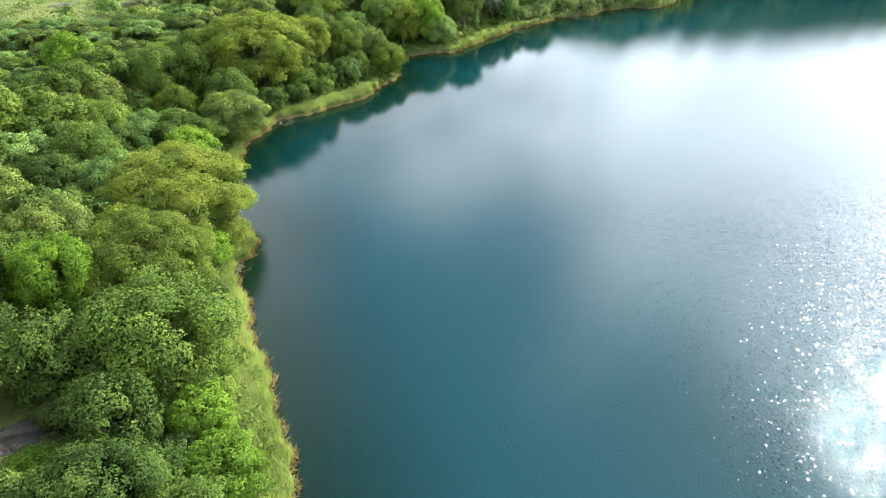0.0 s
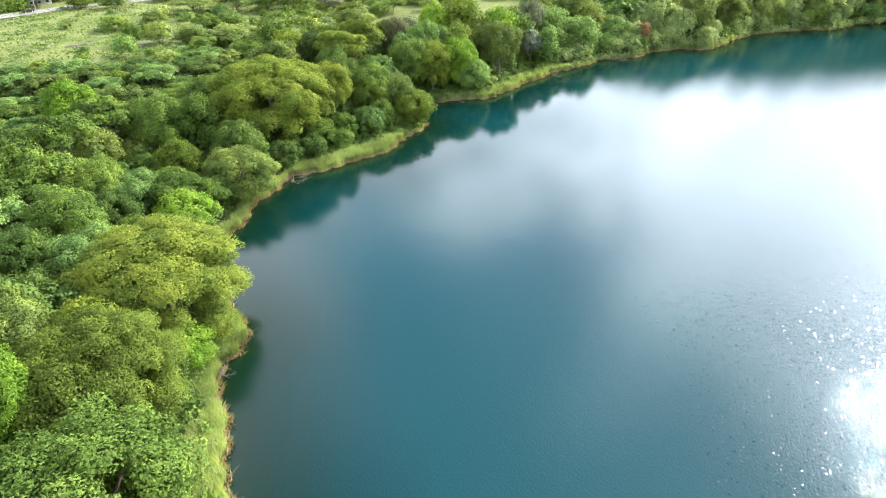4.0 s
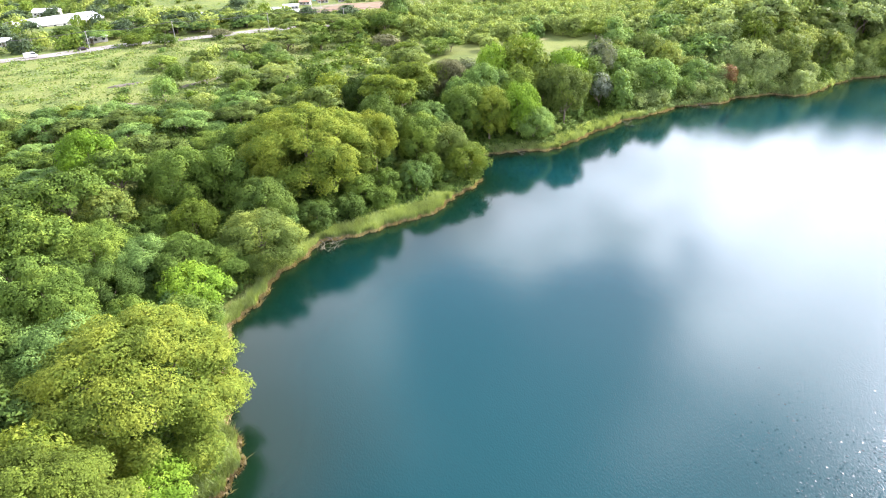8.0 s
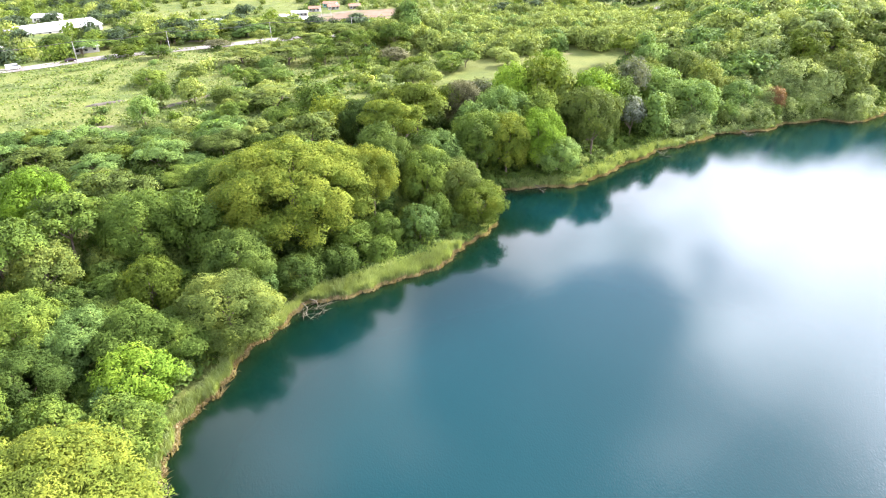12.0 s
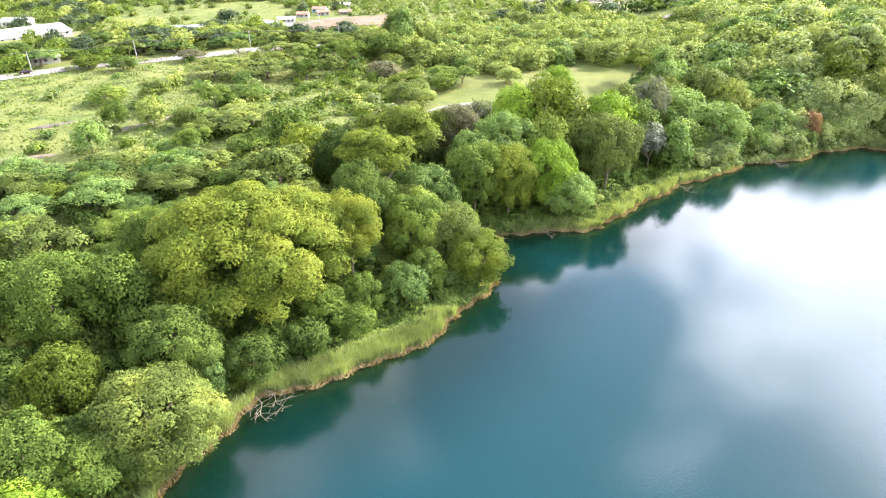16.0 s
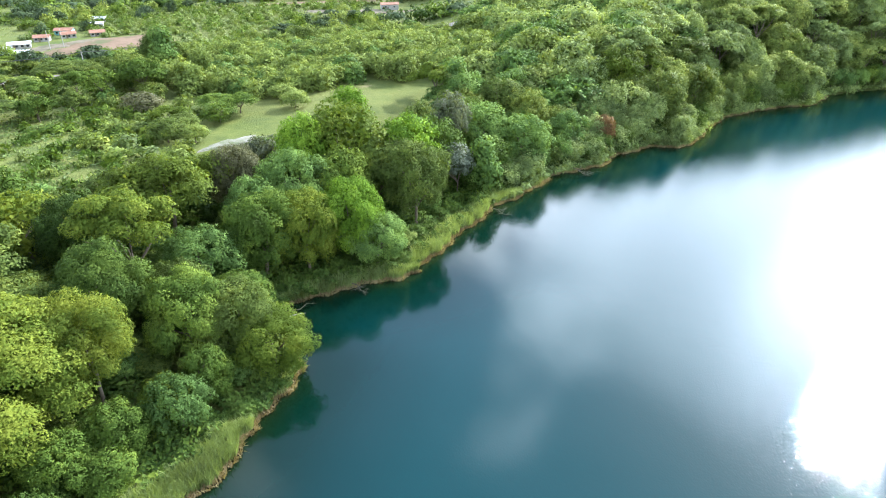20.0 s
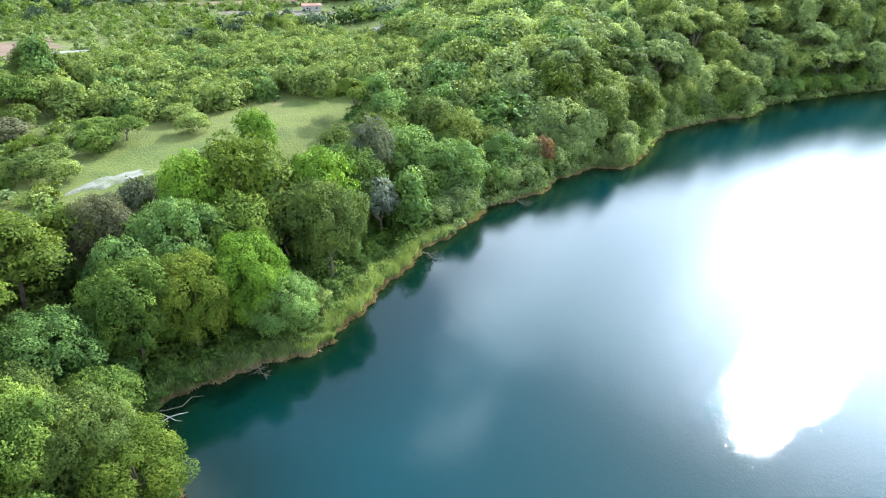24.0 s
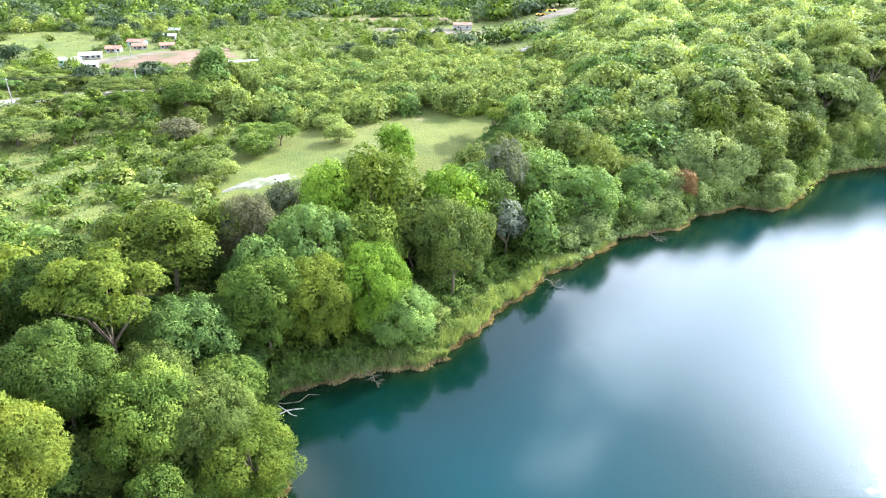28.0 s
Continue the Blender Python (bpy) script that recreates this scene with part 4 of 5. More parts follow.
# ---- far woods, joined ----
def far_stuff(name, label, hue, spots, style, radius, height, n_cards, length):
    """A stand of distant trees as one mesh, each tree a crown of sprays on a short trunk."""
    rng = np.random.default_rng(len(name) * 7 + len(spots))
    kinds = []
    for i in range(5):
        R, Hh = radius * rng.uniform(0.85, 1.15), height * rng.uniform(0.85, 1.15)
        v, f, lob, ns = crown_arrays(rng, style, R, Hh, n_cards, length, 1)
        t = tube([(0, 0, -1), (0, 0, Hh * 0.6)], [R * 0.05, R * 0.025], 4)
        kinds.append((*joined([(v, f), t]), np.concatenate([ns, np.tile((0.4, -0.9, 0.1), (len(t[0]), 1))])))
    parts, norms = [], []
    for x, y in spots:
        v, f, ns = kinds[rng.integers(5)]
        a, k = rng.uniform(0, 6.28), rng.uniform(0.75, 1.25)
        c, s = math.cos(a) * k, math.sin(a) * k
        w = np.stack([v[:, 0] * c - v[:, 1] * s, v[:, 0] * s + v[:, 1] * c, v[:, 2] * rng.uniform(0.8, 1.15)], 1)
        parts.append((w + (x, y, float(land_height(x, y))), f))
        norms.append(np.stack([ns[:, 0] * c - ns[:, 1] * s, ns[:, 0] * s + ns[:, 1] * c, ns[:, 2] * k], 1) / k)
    v, f = joined(parts)
    tagged(new(name, mesh_of(name, v, f, LEAF[hue], normals=np.concatenate(norms))), label, "woods", kind="stuff")


def scatter(poly, step, seed, jitter=0.7, thin=0.0, clear=True, min_shore=6):
    rnd = random.Random(seed)
    px, py = [p[0] for p in poly], [p[1] for p in poly]
    gx, gy = np.meshgrid(np.arange(min(px), max(px), step), np.arange(min(py), max(py), step))
    pts = np.array([(x + rnd.uniform(-1, 1) * step * jitter, y + rnd.uniform(-1, 1) * step * jitter) for x, y in zip(gx.ravel(), gy.ravel())])
    ok = in_poly(pts[:, 0], pts[:, 1], poly) & (shore_distance(pts[:, 0], pts[:, 1]) > min_shore)
    ok &= line_distance(pts[:, 0], pts[:, 1], ROAD_LINE) > 8
    if clear:
        for o in OPEN:
            ok &= ~in_poly(pts[:, 0], pts[:, 1], o)
        for hx, hy, hr in YARDS:
            ok &= np.hypot(pts[:, 0] - hx, pts[:, 1] - hy) > hr
    ok &= off_patches(pts)
    ok &= np.array([rnd.random() >= thin for _ in pts])
    return [tuple(p) for p in pts[ok]]


# bare ground: label, x, y, half-lengths, turn, material
PATCHES = [
    ("chalky pale bare ground at the edge of the clearing", -14, 297, 8.0, 3.0, 42, CHALK),
    ("bare grey soil in the meadow", -119, 240, 12, 2.2, 30, SOIL),
    ("bare grey soil in the meadow", -98, 274, 9, 1.4, 60, SOIL),
    ("reddish ploughed field beside the village", -90, 492, 34, 22, 25, REDSOIL),
    ("grey gravel yard beside the red field", -60, 478, 15, 7, 25, CONCRETE),
    ("bare earth of the quarry yard", 40, 598, 40, 12, -10, SOIL),
    ("bare earth of the quarry yard", 146, 580, 36, 22, 0, SOIL),
    ("reddish cut bank of the quarry", 10, 655, 60, 8, 8, REDSOIL),
    ("pale open yard in the distance", 355, 700, 46, 14, -15, CHALK),
    ("bare dirt gully under the trees", -46, 68, 5, 2.4, 40, ROCK),
    ("grey rocky ledge at the edge of the meadow", -96, 234, 6, 1.1, -20, ROCK),
    ("dusty ground between the village houses", -118, 492, 26, 9, 40, SOIL),
    ("dusty ground beside the farm sheds", -212, 430, 14, 7, 40, SOIL),
    # rock-coloured patch laid down as the shadow beneath roadside trees
    ("dark ground patch painted as tree shade behind the road", -72, 424, 16, 3, 38, ROCK),
    ("grey stony scrape in the meadow", -122, 268, 7, 1.0, 50, ROCK),
    ("dark yard behind the long shed", -262, 452, 22, 8, 15, SOIL),
]


def off_patches(p):
    ok = np.ones(len(p), bool)
    for _, x, y, rx, ry, turn, _ in PATCHES:
        c, sn = math.cos(radians(turn)), math.sin(radians(turn))
        dx, dy = p[:, 0] - x, p[:, 1] - y
        ok &= ((dx * c + dy * sn) / rx) ** 2 + ((dy * c - dx * sn) / ry) ** 2 > 1.1
    return ok


# yards kept open round the buildings: x, y, radius
YARDS = [(-90, 462, 20), (-74, 468, 18), (-106, 470, 20), (-62, 486, 16), (-82, 445, 12), (-196, 432, 18), (-176, 434, 18), (-188, 412, 14), (-25, 645, 26), (15, 632, 24), (-10, 618, 18), (-236, 415, 36), (-218, 384, 22), (-110, 492, 34), (-120, 505, 20), (-292, 477, 16), (-198, 452, 16), (-178, 455, 16), (-219, 341, 12), (-178, 344, 10), (-125, 472, 10), (-136, 482, 11), (-138, 444, 9),
         (-131, 494, 11), (-122, 513, 10), (-109, 516, 10), (-120, 562, 12), (-118, 536, 10), (368, 694, 22), (345, 708, 20), (17, 602, 14), (-150, 500, 9), (146, 580, 40), (130, 556, 22), (160, 556, 22)]

PLANTATION = [(-34, 352), (-12, 342), (6, 348), (34, 356), (62, 340), (96, 392), (92, 470), (60, 500), (0, 480), (-36, 428), (-50, 385)]
RIDGE = [(62, 340), (80, 318), (112, 335), (150, 362), (215, 378), (260, 392), (260, 460), (210, 540), (130, 560), (92, 470), (96, 392)]
RIGHT_FAR = [(215, 378), (300, 380), (420, 368), (520, 340), (600, 420), (520, 640), (300, 660), (210, 540), (260, 460)]
BACK = [(-60, 660), (60, 650), (60, 500), (92, 470), (130, 560), (210, 540), (300, 660), (520, 640), (760, 800), (620, 1100), (-250, 1100), (-520, 800), (-420, 560), (-290, 620), (-150, 640)]
LEFT_MID = [(-420, 560), (-330, 225), (-262, 268), (-98, 387), (-42, 436), (-20, 480), (60, 500), (60, 650), (-60, 660), (-150, 640), (-290, 620)]
LEFT_NEAR = [(-330, 225), (-300, 90), (-160, 60), (-120, 100), (-150, 236), (-205, 296)]

lime = scatter(PLANTATION, 6.2, 3)
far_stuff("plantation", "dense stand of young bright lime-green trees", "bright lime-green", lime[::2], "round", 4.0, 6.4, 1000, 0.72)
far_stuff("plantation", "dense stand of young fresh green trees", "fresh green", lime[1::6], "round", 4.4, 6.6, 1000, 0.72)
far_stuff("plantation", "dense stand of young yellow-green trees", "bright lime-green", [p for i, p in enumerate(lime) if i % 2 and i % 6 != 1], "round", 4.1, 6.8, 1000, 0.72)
ridge = scatter(RIDGE, 9.6, 4)
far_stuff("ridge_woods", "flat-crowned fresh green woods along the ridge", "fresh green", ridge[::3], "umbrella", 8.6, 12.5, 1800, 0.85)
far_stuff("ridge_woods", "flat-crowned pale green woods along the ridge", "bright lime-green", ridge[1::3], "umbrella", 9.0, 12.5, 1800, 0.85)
far_stuff("ridge_woods", "round-crowned green woods along the ridge, paled to imitate haze", "haze-paled green", ridge[2::3], "round", 7.2, 13.0, 1500, 0.85)
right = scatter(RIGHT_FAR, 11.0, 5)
far_stuff("distant_woods", "green woods above the far bank, paled to imitate haze", "haze-paled green", right[::2], "far", 8.0, 14.0, 320, 1.9)
far_stuff("distant_woods", "mid green woods above the far bank", "mid green", right[1::2], "far", 8.5, 13.0, 320, 1.9)
back = scatter(BACK, 20.0, 6, thin=0.1)
for k, (hue, words, style) in enumerate((("hazy green", "hazy green woods in the distance", "far"), ("deep green", "dark green woods in the distance", "far"), ("mid green", "mid green woods in the distance", "far"))):
    far_stuff("distant_woods", words, hue, back[k::3], style, 10.0, 8.0, 150, 2.6)
left = scatter(LEFT_MID, 10.0, 7, thin=0.52)
for k, (hue, words, style) in enumerate((("mid green", "scattered mid green roadside trees", "round"), ("hazy green", "scattered haze-dulled green village trees", "round"), ("hazy green", "scattered flat-crowned haze-dulled green trees", "layered"), ("bright lime-green", "scattered lime-green village trees", "round"))):
    far_stuff("village_trees", words, hue, left[k::4], style, 4.6, 7.0, 640, 0.8)
rough = [q for q in scatter(OPEN[2], 11.0, 9, thin=0.5, clear=False) if (q[0] + 72) ** 2 + (q[1] - 498) ** 2 > 34 ** 2]
far_stuff("scrub", "scattered low green bushes on rough grass", "mid green", rough, "shrub", 2.8, 2.8, 150, 0.9)
rough = scatter(OPEN[3], 12.0, 10, thin=0.7, clear=False)
far_stuff("scrub", "scattered low olive bushes on rough grass", "olive green", rough, "shrub", 2.8, 2.8, 150, 0.9)
STEP = [7.0, 7.0, 7.0, 7.0, 4.6, 11.0, 10.0, 7.0, 9.0, 6.0]
# bushes that fill the ground under and between the trees; deep green under the shore trees paints in shade
for n, (poly, hue, words, rad) in enumerate((
        ([(-175, 236), (-150, 130), (-70, 100), (-46, 140), (-46, 190), (-20, 206), (-30, 262), (-62, 240), (-95, 238), (-128, 230)], "deep green", "dense dark green bushes under the shore trees", 2.7),
        ([(-175, 236), (-150, 130), (-70, 100), (-46, 140), (-46, 190), (-20, 206), (-30, 262), (-62, 240), (-95, 238), (-128, 230)], "deep green", "low dark green bushes under the shore trees", 2.5),
        ([(-30, 262), (-10, 236), (30, 262), (80, 296), (120, 310), (210, 352), (210, 380), (110, 350), (60, 340), (46, 326), (30, 300), (-14, 280)], "mid green", "dense mid green bushes on the wooded bank", 2.8),
        ([(-30, 262), (-10, 236), (30, 262), (80, 296), (120, 310), (210, 352), (210, 380), (110, 350), (60, 340), (46, 326), (30, 300), (-14, 280)], "deep green", "dense dark green bushes on the wooded bank", 2.8),
        ([(50, 268), (80, 285), (112, 300), (150, 326), (190, 334), (300, 352), (300, 364), (190, 348), (150, 340), (112, 316), (80, 300)], "haze-paled green", "green bushes hanging over the waterline, paled to imitate haze", 3.2),
        (LEFT_MID, "mid green", "rough mid green bushes between the village houses", 2.6),
        (LEFT_MID, "grass green", "rough pale green bushes between the village houses", 2.2),
        (OPEN[2], "grass green", "low pale green scrub beyond the plantation", 1.9),
        ([(-62, 240), (-44, 262), (-32, 292), (-36, 330), (-52, 352), (-60, 388), (-80, 372), (-72, 330), (-84, 290), (-80, 250)], "mid green", "loose mid green bushes along the meadow edge", 1.5),
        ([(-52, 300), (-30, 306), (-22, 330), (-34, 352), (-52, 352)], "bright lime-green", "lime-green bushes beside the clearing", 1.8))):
    far_stuff("bushes", words, hue, scatter(poly, STEP[n], 60 + n, clear=n < 7, min_shore=0.8 if n == 4 else 3), "shrub", rad, rad * 1.0, 170 if n < 5 else 110, 0.62 if n < 5 else 0.8)
side = scatter(LEFT_NEAR, 9.0, 8, thin=0.35)
far_stuff("side_woods", "mid green woods beside the meadow", "mid green", side[::2], "round", 5.0, 5.5, 340, 1.1)
far_stuff("side_woods", "olive woods beside the meadow", "olive green", side[1::2], "layered", 5.0, 5.5, 340, 1.1)


# ---- shrubs and small trees on the meadow ----
def meadow_shrubs():
    rnd = random.Random(11)
    spots = scatter(OPEN[0], 7.4, 12, thin=0.0, clear=False)
    for x, y in spots:
        thick = smooth(-135, -70, x) * 0.5 + 0.08
        if rnd.random() > thick or any((x - a) ** 2 + (y - b) ** 2 < (0.8 * r) ** 2 for a, b, r in TREES[:60]):
            continue
        u = rnd.random()
        hue = rnd.choice(["mid green", "fresh green", "olive green", "grass green", "bright lime-green"])
        if any((x - a) ** 2 + (y - b) ** 2 < r * r for a, b, r in GLADES):
            if u < 0.5:
                plant("shrub", x, y, hue, rnd.uniform(1.2, 2.2), where="on the meadow")
            continue
        if u < 0.16 and x > -110:
            plant("small_tree", x, y, hue, rnd.uniform(2.8, 4.4), where="on the meadow")
        elif u < 0.28 and x > -110:
            plant("acacia_tree", x, y, rnd.choice(["olive green", "mid green"]), rnd.uniform(4.0, 6.0), where="on the meadow")
        else:
            plant("shrub", x, y, hue, rnd.uniform(1.5, 3.4), where="on the meadow")


meadow_shrubs()
for x, y, hue, r in ((-93, 224, "deep green", 4.4), (-100, 228, "deep green", 3.8), (-86, 230, "mid green", 3.5), (-108, 218, "bright lime-green", 4.0)):
    plant("small_tree", x, y, hue, r, float(land_height(x, y)) + 4.6, where="by the meadow")


# ---- grass, undergrowth and reeds ----
def blades(rng, pts, height, width, lean):
    n = len(pts)
    a = rng.uniform(0, 6.283, n)
    side = np.stack([np.cos(a), np.sin(a), 0 * a], 1) * (width * rng.uniform(0.6, 1.4, n))[:, None]
    h = (height * rng.uniform(0.65, 1.25, n))[:, None]
    tip = rng.normal(size=(n, 2)) * lean
    bend = np.concatenate([tip, np.ones((n, 1))], 1) * h
    midp = np.concatenate([tip * 0.35, np.full((n, 1), 0.62)], 1) * h
    v = np.stack([pts - side, pts + side, pts + midp + side * 0.8, pts + midp - side * 0.8, pts + bend], 1).reshape(-1, 3)
    k = np.arange(n)[:, None] * 5
    return v, np.concatenate([k + (0, 1, 2), k + (0, 2, 3), k + (3, 2, 4)])


def meadow_grass():
    rng = np.random.default_rng(21)
    for poly, n, label in ((OPEN[0], 11000, "patchy meadow grass with weeds"),):
        px, py = np.array(poly).T
        p = np.stack([rng.uniform(px.min(), px.max(), n * 2), rng.uniform(py.min(), py.max(), n * 2)], 1)
        clump = np.sin(p[:, 0] * 0.5 + 2 * np.sin(p[:, 1] * 0.23)) + np.sin(p[:, 1] * 0.41 + p[:, 0] * 0.13)
        p = p[in_poly(p[:, 0], p[:, 1], poly) & off_patches(p) & (clump > -0.4 + rng.normal(size=len(p)) * 0.6)][:n]
        pts = np.concatenate([p, land_height(p[:, 0], p[:, 1])[:, None] - 0.1], 1)
        v, f = blades(rng, pts, 0.55, 0.3, 0.6)
        tagged(new("meadow_grass", mesh_of("meadow_grass", v, f, LEAF["grass green"])), label, "grass", kind="stuff")


meadow_grass()


def weeds():
    """Low clumps of weeds and saplings that break up the open ground."""
    rng = np.random.default_rng(23)
    for poly, n, hue in ((OPEN[0], 20000, "grass green"), (OPEN[0], 12000, "olive green"), (OPEN[0], 9000, "mid green"), (OPEN[2], 9000, "mid green"), (OPEN[3], 4000, "olive green")):
        px, py = np.array(poly).T
        p = np.stack([rng.uniform(px.min(), px.max(), n * 3), rng.uniform(py.min(), py.max(), n * 3)], 1)
        k = len(hue) * 0.37
        clump = np.sin(p[:, 0] * 0.31 + k + 2 * np.sin(p[:, 1] * 0.17)) * np.sin(p[:, 1] * 0.27 + k + 1.5 * np.sin(p[:, 0] * 0.13))
        p = p[in_poly(p[:, 0], p[:, 1], poly) & off_patches(p) & (clump > 0.3 + 0.35 * smooth(-85, -115, p[:, 0]) + rng.normal(size=len(p)) * 0.22)][:n]
        z = land_height(p[:, 0], p[:, 1]) + rng.uniform(0.1, 0.75, len(p))
        v, f = cards(rng, np.concatenate([p, z[:, None]], 1), np.tile((0.1, -0.1, 1.0), (len(p), 1)), 0.85, 0.6)
        tagged(new("weeds", mesh_of("weeds", v, f, LEAF[hue])), f"low {hue} weeds in clumps on open ground", "weeds", kind="stuff")


weeds()
SHORE_N = np.roll(SHORE_A, -1, 0) - np.roll(SHORE_A, 1, 0)
SHORE_N = np.stack([-SHORE_N[:, 1], SHORE_N[:, 0]], 1) / np.linalg.norm(SHORE_N, axis=1)[:, None]


def shore_band(rng, i0, i1, count, near_m, far_m):
    """Points on the bank between two corners of the waterline, near_m to far_m inland."""
    seg = SHORE_A[i0 : i1 + 1]
    ln = np.concatenate([[0], np.cumsum(np.linalg.norm(np.diff(seg, axis=0), axis=1))])
    u = rng.uniform(0, ln[-1], count)
    x, y = np.interp(u, ln, seg[:, 0]), np.interp(u, ln, seg[:, 1])
    nx, ny = np.interp(u, ln, SHORE_N[i0 : i1 + 1, 0]), np.interp(u, ln, SHORE_N[i0 : i1 + 1, 1])
    taper = np.clip(np.minimum(u, ln[-1] - u) / 4, 0.25, 1)
    off = near_m + (far_m - near_m) * rng.uniform(0, 1, count) * taper + np.sin(u * 1.3) * 0.35 + np.sin(u * 0.37 + 1) * 0.5
    return np.stack([x + nx * off, y + ny * off], 1), ln[-1]


# reed beds: first and last corner of the waterline, width, height
REEDS = [(0, 5, 5.2, 2.0), (5, 6, 4.0, 1.8), (9, 11, 1.8, 1.6), (6, 9, 4.8, 2.1), (11, 15, 2.4, 1.9), (15, 19, 4.4, 2.1), (19, 22, 1.6, 1.4), (23, 27, 3.0, 1.9), (27, 31, 3.8, 2.1), (37, 39, 4.0, 2.6), (31, 34, 1.6, 1.2), (34, 37, 1.4, 1.0), (39, 42, 1.6, 1.2), (42, 45, 2.0, 1.4)]


def build_reeds():
    rng = np.random.default_rng(31)
    for i0, i1, wide, tall in REEDS:
        length = np.linalg.norm(np.diff(SHORE_A[i0 : i1 + 1], axis=0), axis=1).sum()
        p, _ = shore_band(rng, i0, i1, int(length * wide * (80 if i0 < 19 else 46)), 0.3, wide)
        z = np.maximum(land_height(p[:, 0], p[:, 1]), 0) - 0.15
        v, f = blades(rng, np.concatenate([p, z[:, None]], 1), tall, 0.042 if i0 < 19 else 0.06, 0.26)
        tagged(new("reed_bed", mesh_of("reed_bed", v, f, LEAF["reed green"])), "pale green reeds standing along the waterline", "reeds", kind="stuff")
        p, _ = shore_band(rng, i0, i1, int(length * 40), -0.5, 0.8)
        v, f = blades(rng, np.concatenate([p, np.full((len(p), 1), -0.15)], 1), 0.75, 0.09, 0.6)
        tagged(new("dry_reeds", mesh_of("dry_reeds", v, f, LEAF["dry straw"])), "broken straw-coloured reeds at the water's edge", "reeds", kind="stuff")


build_reeds()


def build_undergrowth():
    rng = np.random.default_rng(41)
    for i0, i1, near_m, far_m, hue, dens in ((0, 11, 1.5, 7, "mid green", 4.0), (0, 19, 4.5, 17, "mid green", 3), (0, 19, 3.5, 14, "deep green", 2.6), (19, 33, 1.2, 14, "deep green", 4.0), (22, 33, 3.0, 16, "mid green", 2.4), (33, 49, 1.2, 16, "deep green", 3.2), (33, 49, 1.5, 16, "haze-paled green", 2.4), (30, 49, 0.0, 4.0, "haze-paled green", 6.0), (19, 24, 0.0, 4.0, "deep green", 6.0)):
        length = np.linalg.norm(np.diff(SHORE_A[i0 : i1 + 1], axis=0), axis=1).sum()
        p, _ = shore_band(rng, i0, i1, int(length * (far_m - near_m) * dens * 2.2), near_m, far_m)
        h = 0.4 + 1.1 * (np.sin(p[:, 0] * 0.9) * np.sin(p[:, 1] * 0.8) + 1) * rng.uniform(0.3, 1, len(p))
        pts = np.concatenate([p, (np.maximum(land_height(p[:, 0], p[:, 1]), 0) + h)[:, None]], 1)
        v, f = cards(rng, pts, np.tile((0.3, -0.3, 0.9), (len(p), 1)), 0.7, 0.5)
        tagged(new("undergrowth", mesh_of("undergrowth", v, f, LEAF[hue])), f"tangled {hue} undergrowth on the bank", "bushes", kind="stuff")


build_undergrowth()


# ---- road and bare ground ----
def strip(line, half, lift, step=3.0):
    line = np.array(line, float)
    ln = np.concatenate([[0], np.cumsum(np.linalg.norm(np.diff(line, axis=0), axis=1))])
    u = np.arange(0, ln[-1], step)
    p = np.stack([np.interp(u, ln, line[:, 0]), np.interp(u, ln, line[:, 1])], 1)
    for _ in range(12):
        p[1:-1] = (p[:-2] + 2 * p[1:-1] + p[2:]) / 4
    t = np.gradient(p, axis=0)
    n = np.stack([-t[:, 1], t[:, 0]], 1) / np.linalg.norm(t, axis=1)[:, None]
    rows = []
    for k in (-1.0, -0.5, 0.0, 0.5, 1.0):
        q = p + n * half * k * (1 + 0.05 * np.sin(u * 0.21 + k))[:, None]
        rows.append(np.concatenate([q, (land_height(q[:, 0], q[:, 1]) + lift)[:, None]], 1))
    v = np.stack(rows, 1).reshape(-1, 3)
    i = np.arange(len(p) - 1)[:, None] * 5 + np.arange(4)[None]
    i = i.reshape(-1, 1)
    return v, np.concatenate([i, i + 1, i + 6, i + 5], 1)


v, f = strip(ROAD_LINE, 4.2, 0.22)
tagged(new("road", mesh_of("road", v, f, ROAD, True)), "pale worn country road with dusty edges", "road", kind="structure")
v, f = strip([(-330, 300), (-262, 330), (-214, 352), (-172, 372), (-128, 372)], 2.2, 0.2)
tagged(new("road", mesh_of("road", v, f, SOIL, True)), "narrow dirt track beside the road", "road", kind="structure")
v, f = strip([(-60, 62), (-52, 65), (-47.5, 67.5), (-44.8, 69.6), (-41.0, 71.4), (-37.5, 71.8)], 0.55, 0.55, 1.0)
tagged(new("path", mesh_of("path", v, f, SOIL, True)), "winding pale dirt footpath through the dark gully", "path", kind="structure")


def patch(name, label, x, y, rx, ry, turn, mat, seed, lift=0.38):
    rng = np.random.default_rng(seed)
    ph = rng.uniform(0, 6.28, 4)
    vs, fs = [(x, y, float(land_height(x, y)) + lift)], []
    n, rings = 40, 5
    for j in range(1, rings + 1):
        for k in range(n):
            a = 2 * math.pi * k / n
            rr = j / rings * (1 + 0.22 * math.sin(2 * a + ph[0]) + 0.16 * math.sin(5 * a + ph[1]) + 0.1 * math.sin(9 * a + ph[2]) + 0.06 * math.sin(15 * a + ph[3]))
            px, py = rx * rr * math.cos(a), ry * rr * math.sin(a)
            c, s = math.cos(radians(turn)), math.sin(radians(turn))
            gx, gy = x + px * c - py * s, y + px * s + py * c
            vs.append((gx, gy, float(land_height(gx, gy)) + (lift if j < rings else -0.15)))
    for k in range(n):
        fs.append((0, 1 + k, 1 + (k + 1) % n))
        for j in range(rings - 1):
            a0, b0 = 1 + j * n + k, 1 + j * n + (k + 1) % n
            fs.append((a0, a0 + n, b0 + n, b0))
    tagged(new(name, mesh_of(name, vs, fs, mat, True)), label, "ground", kind="structure")


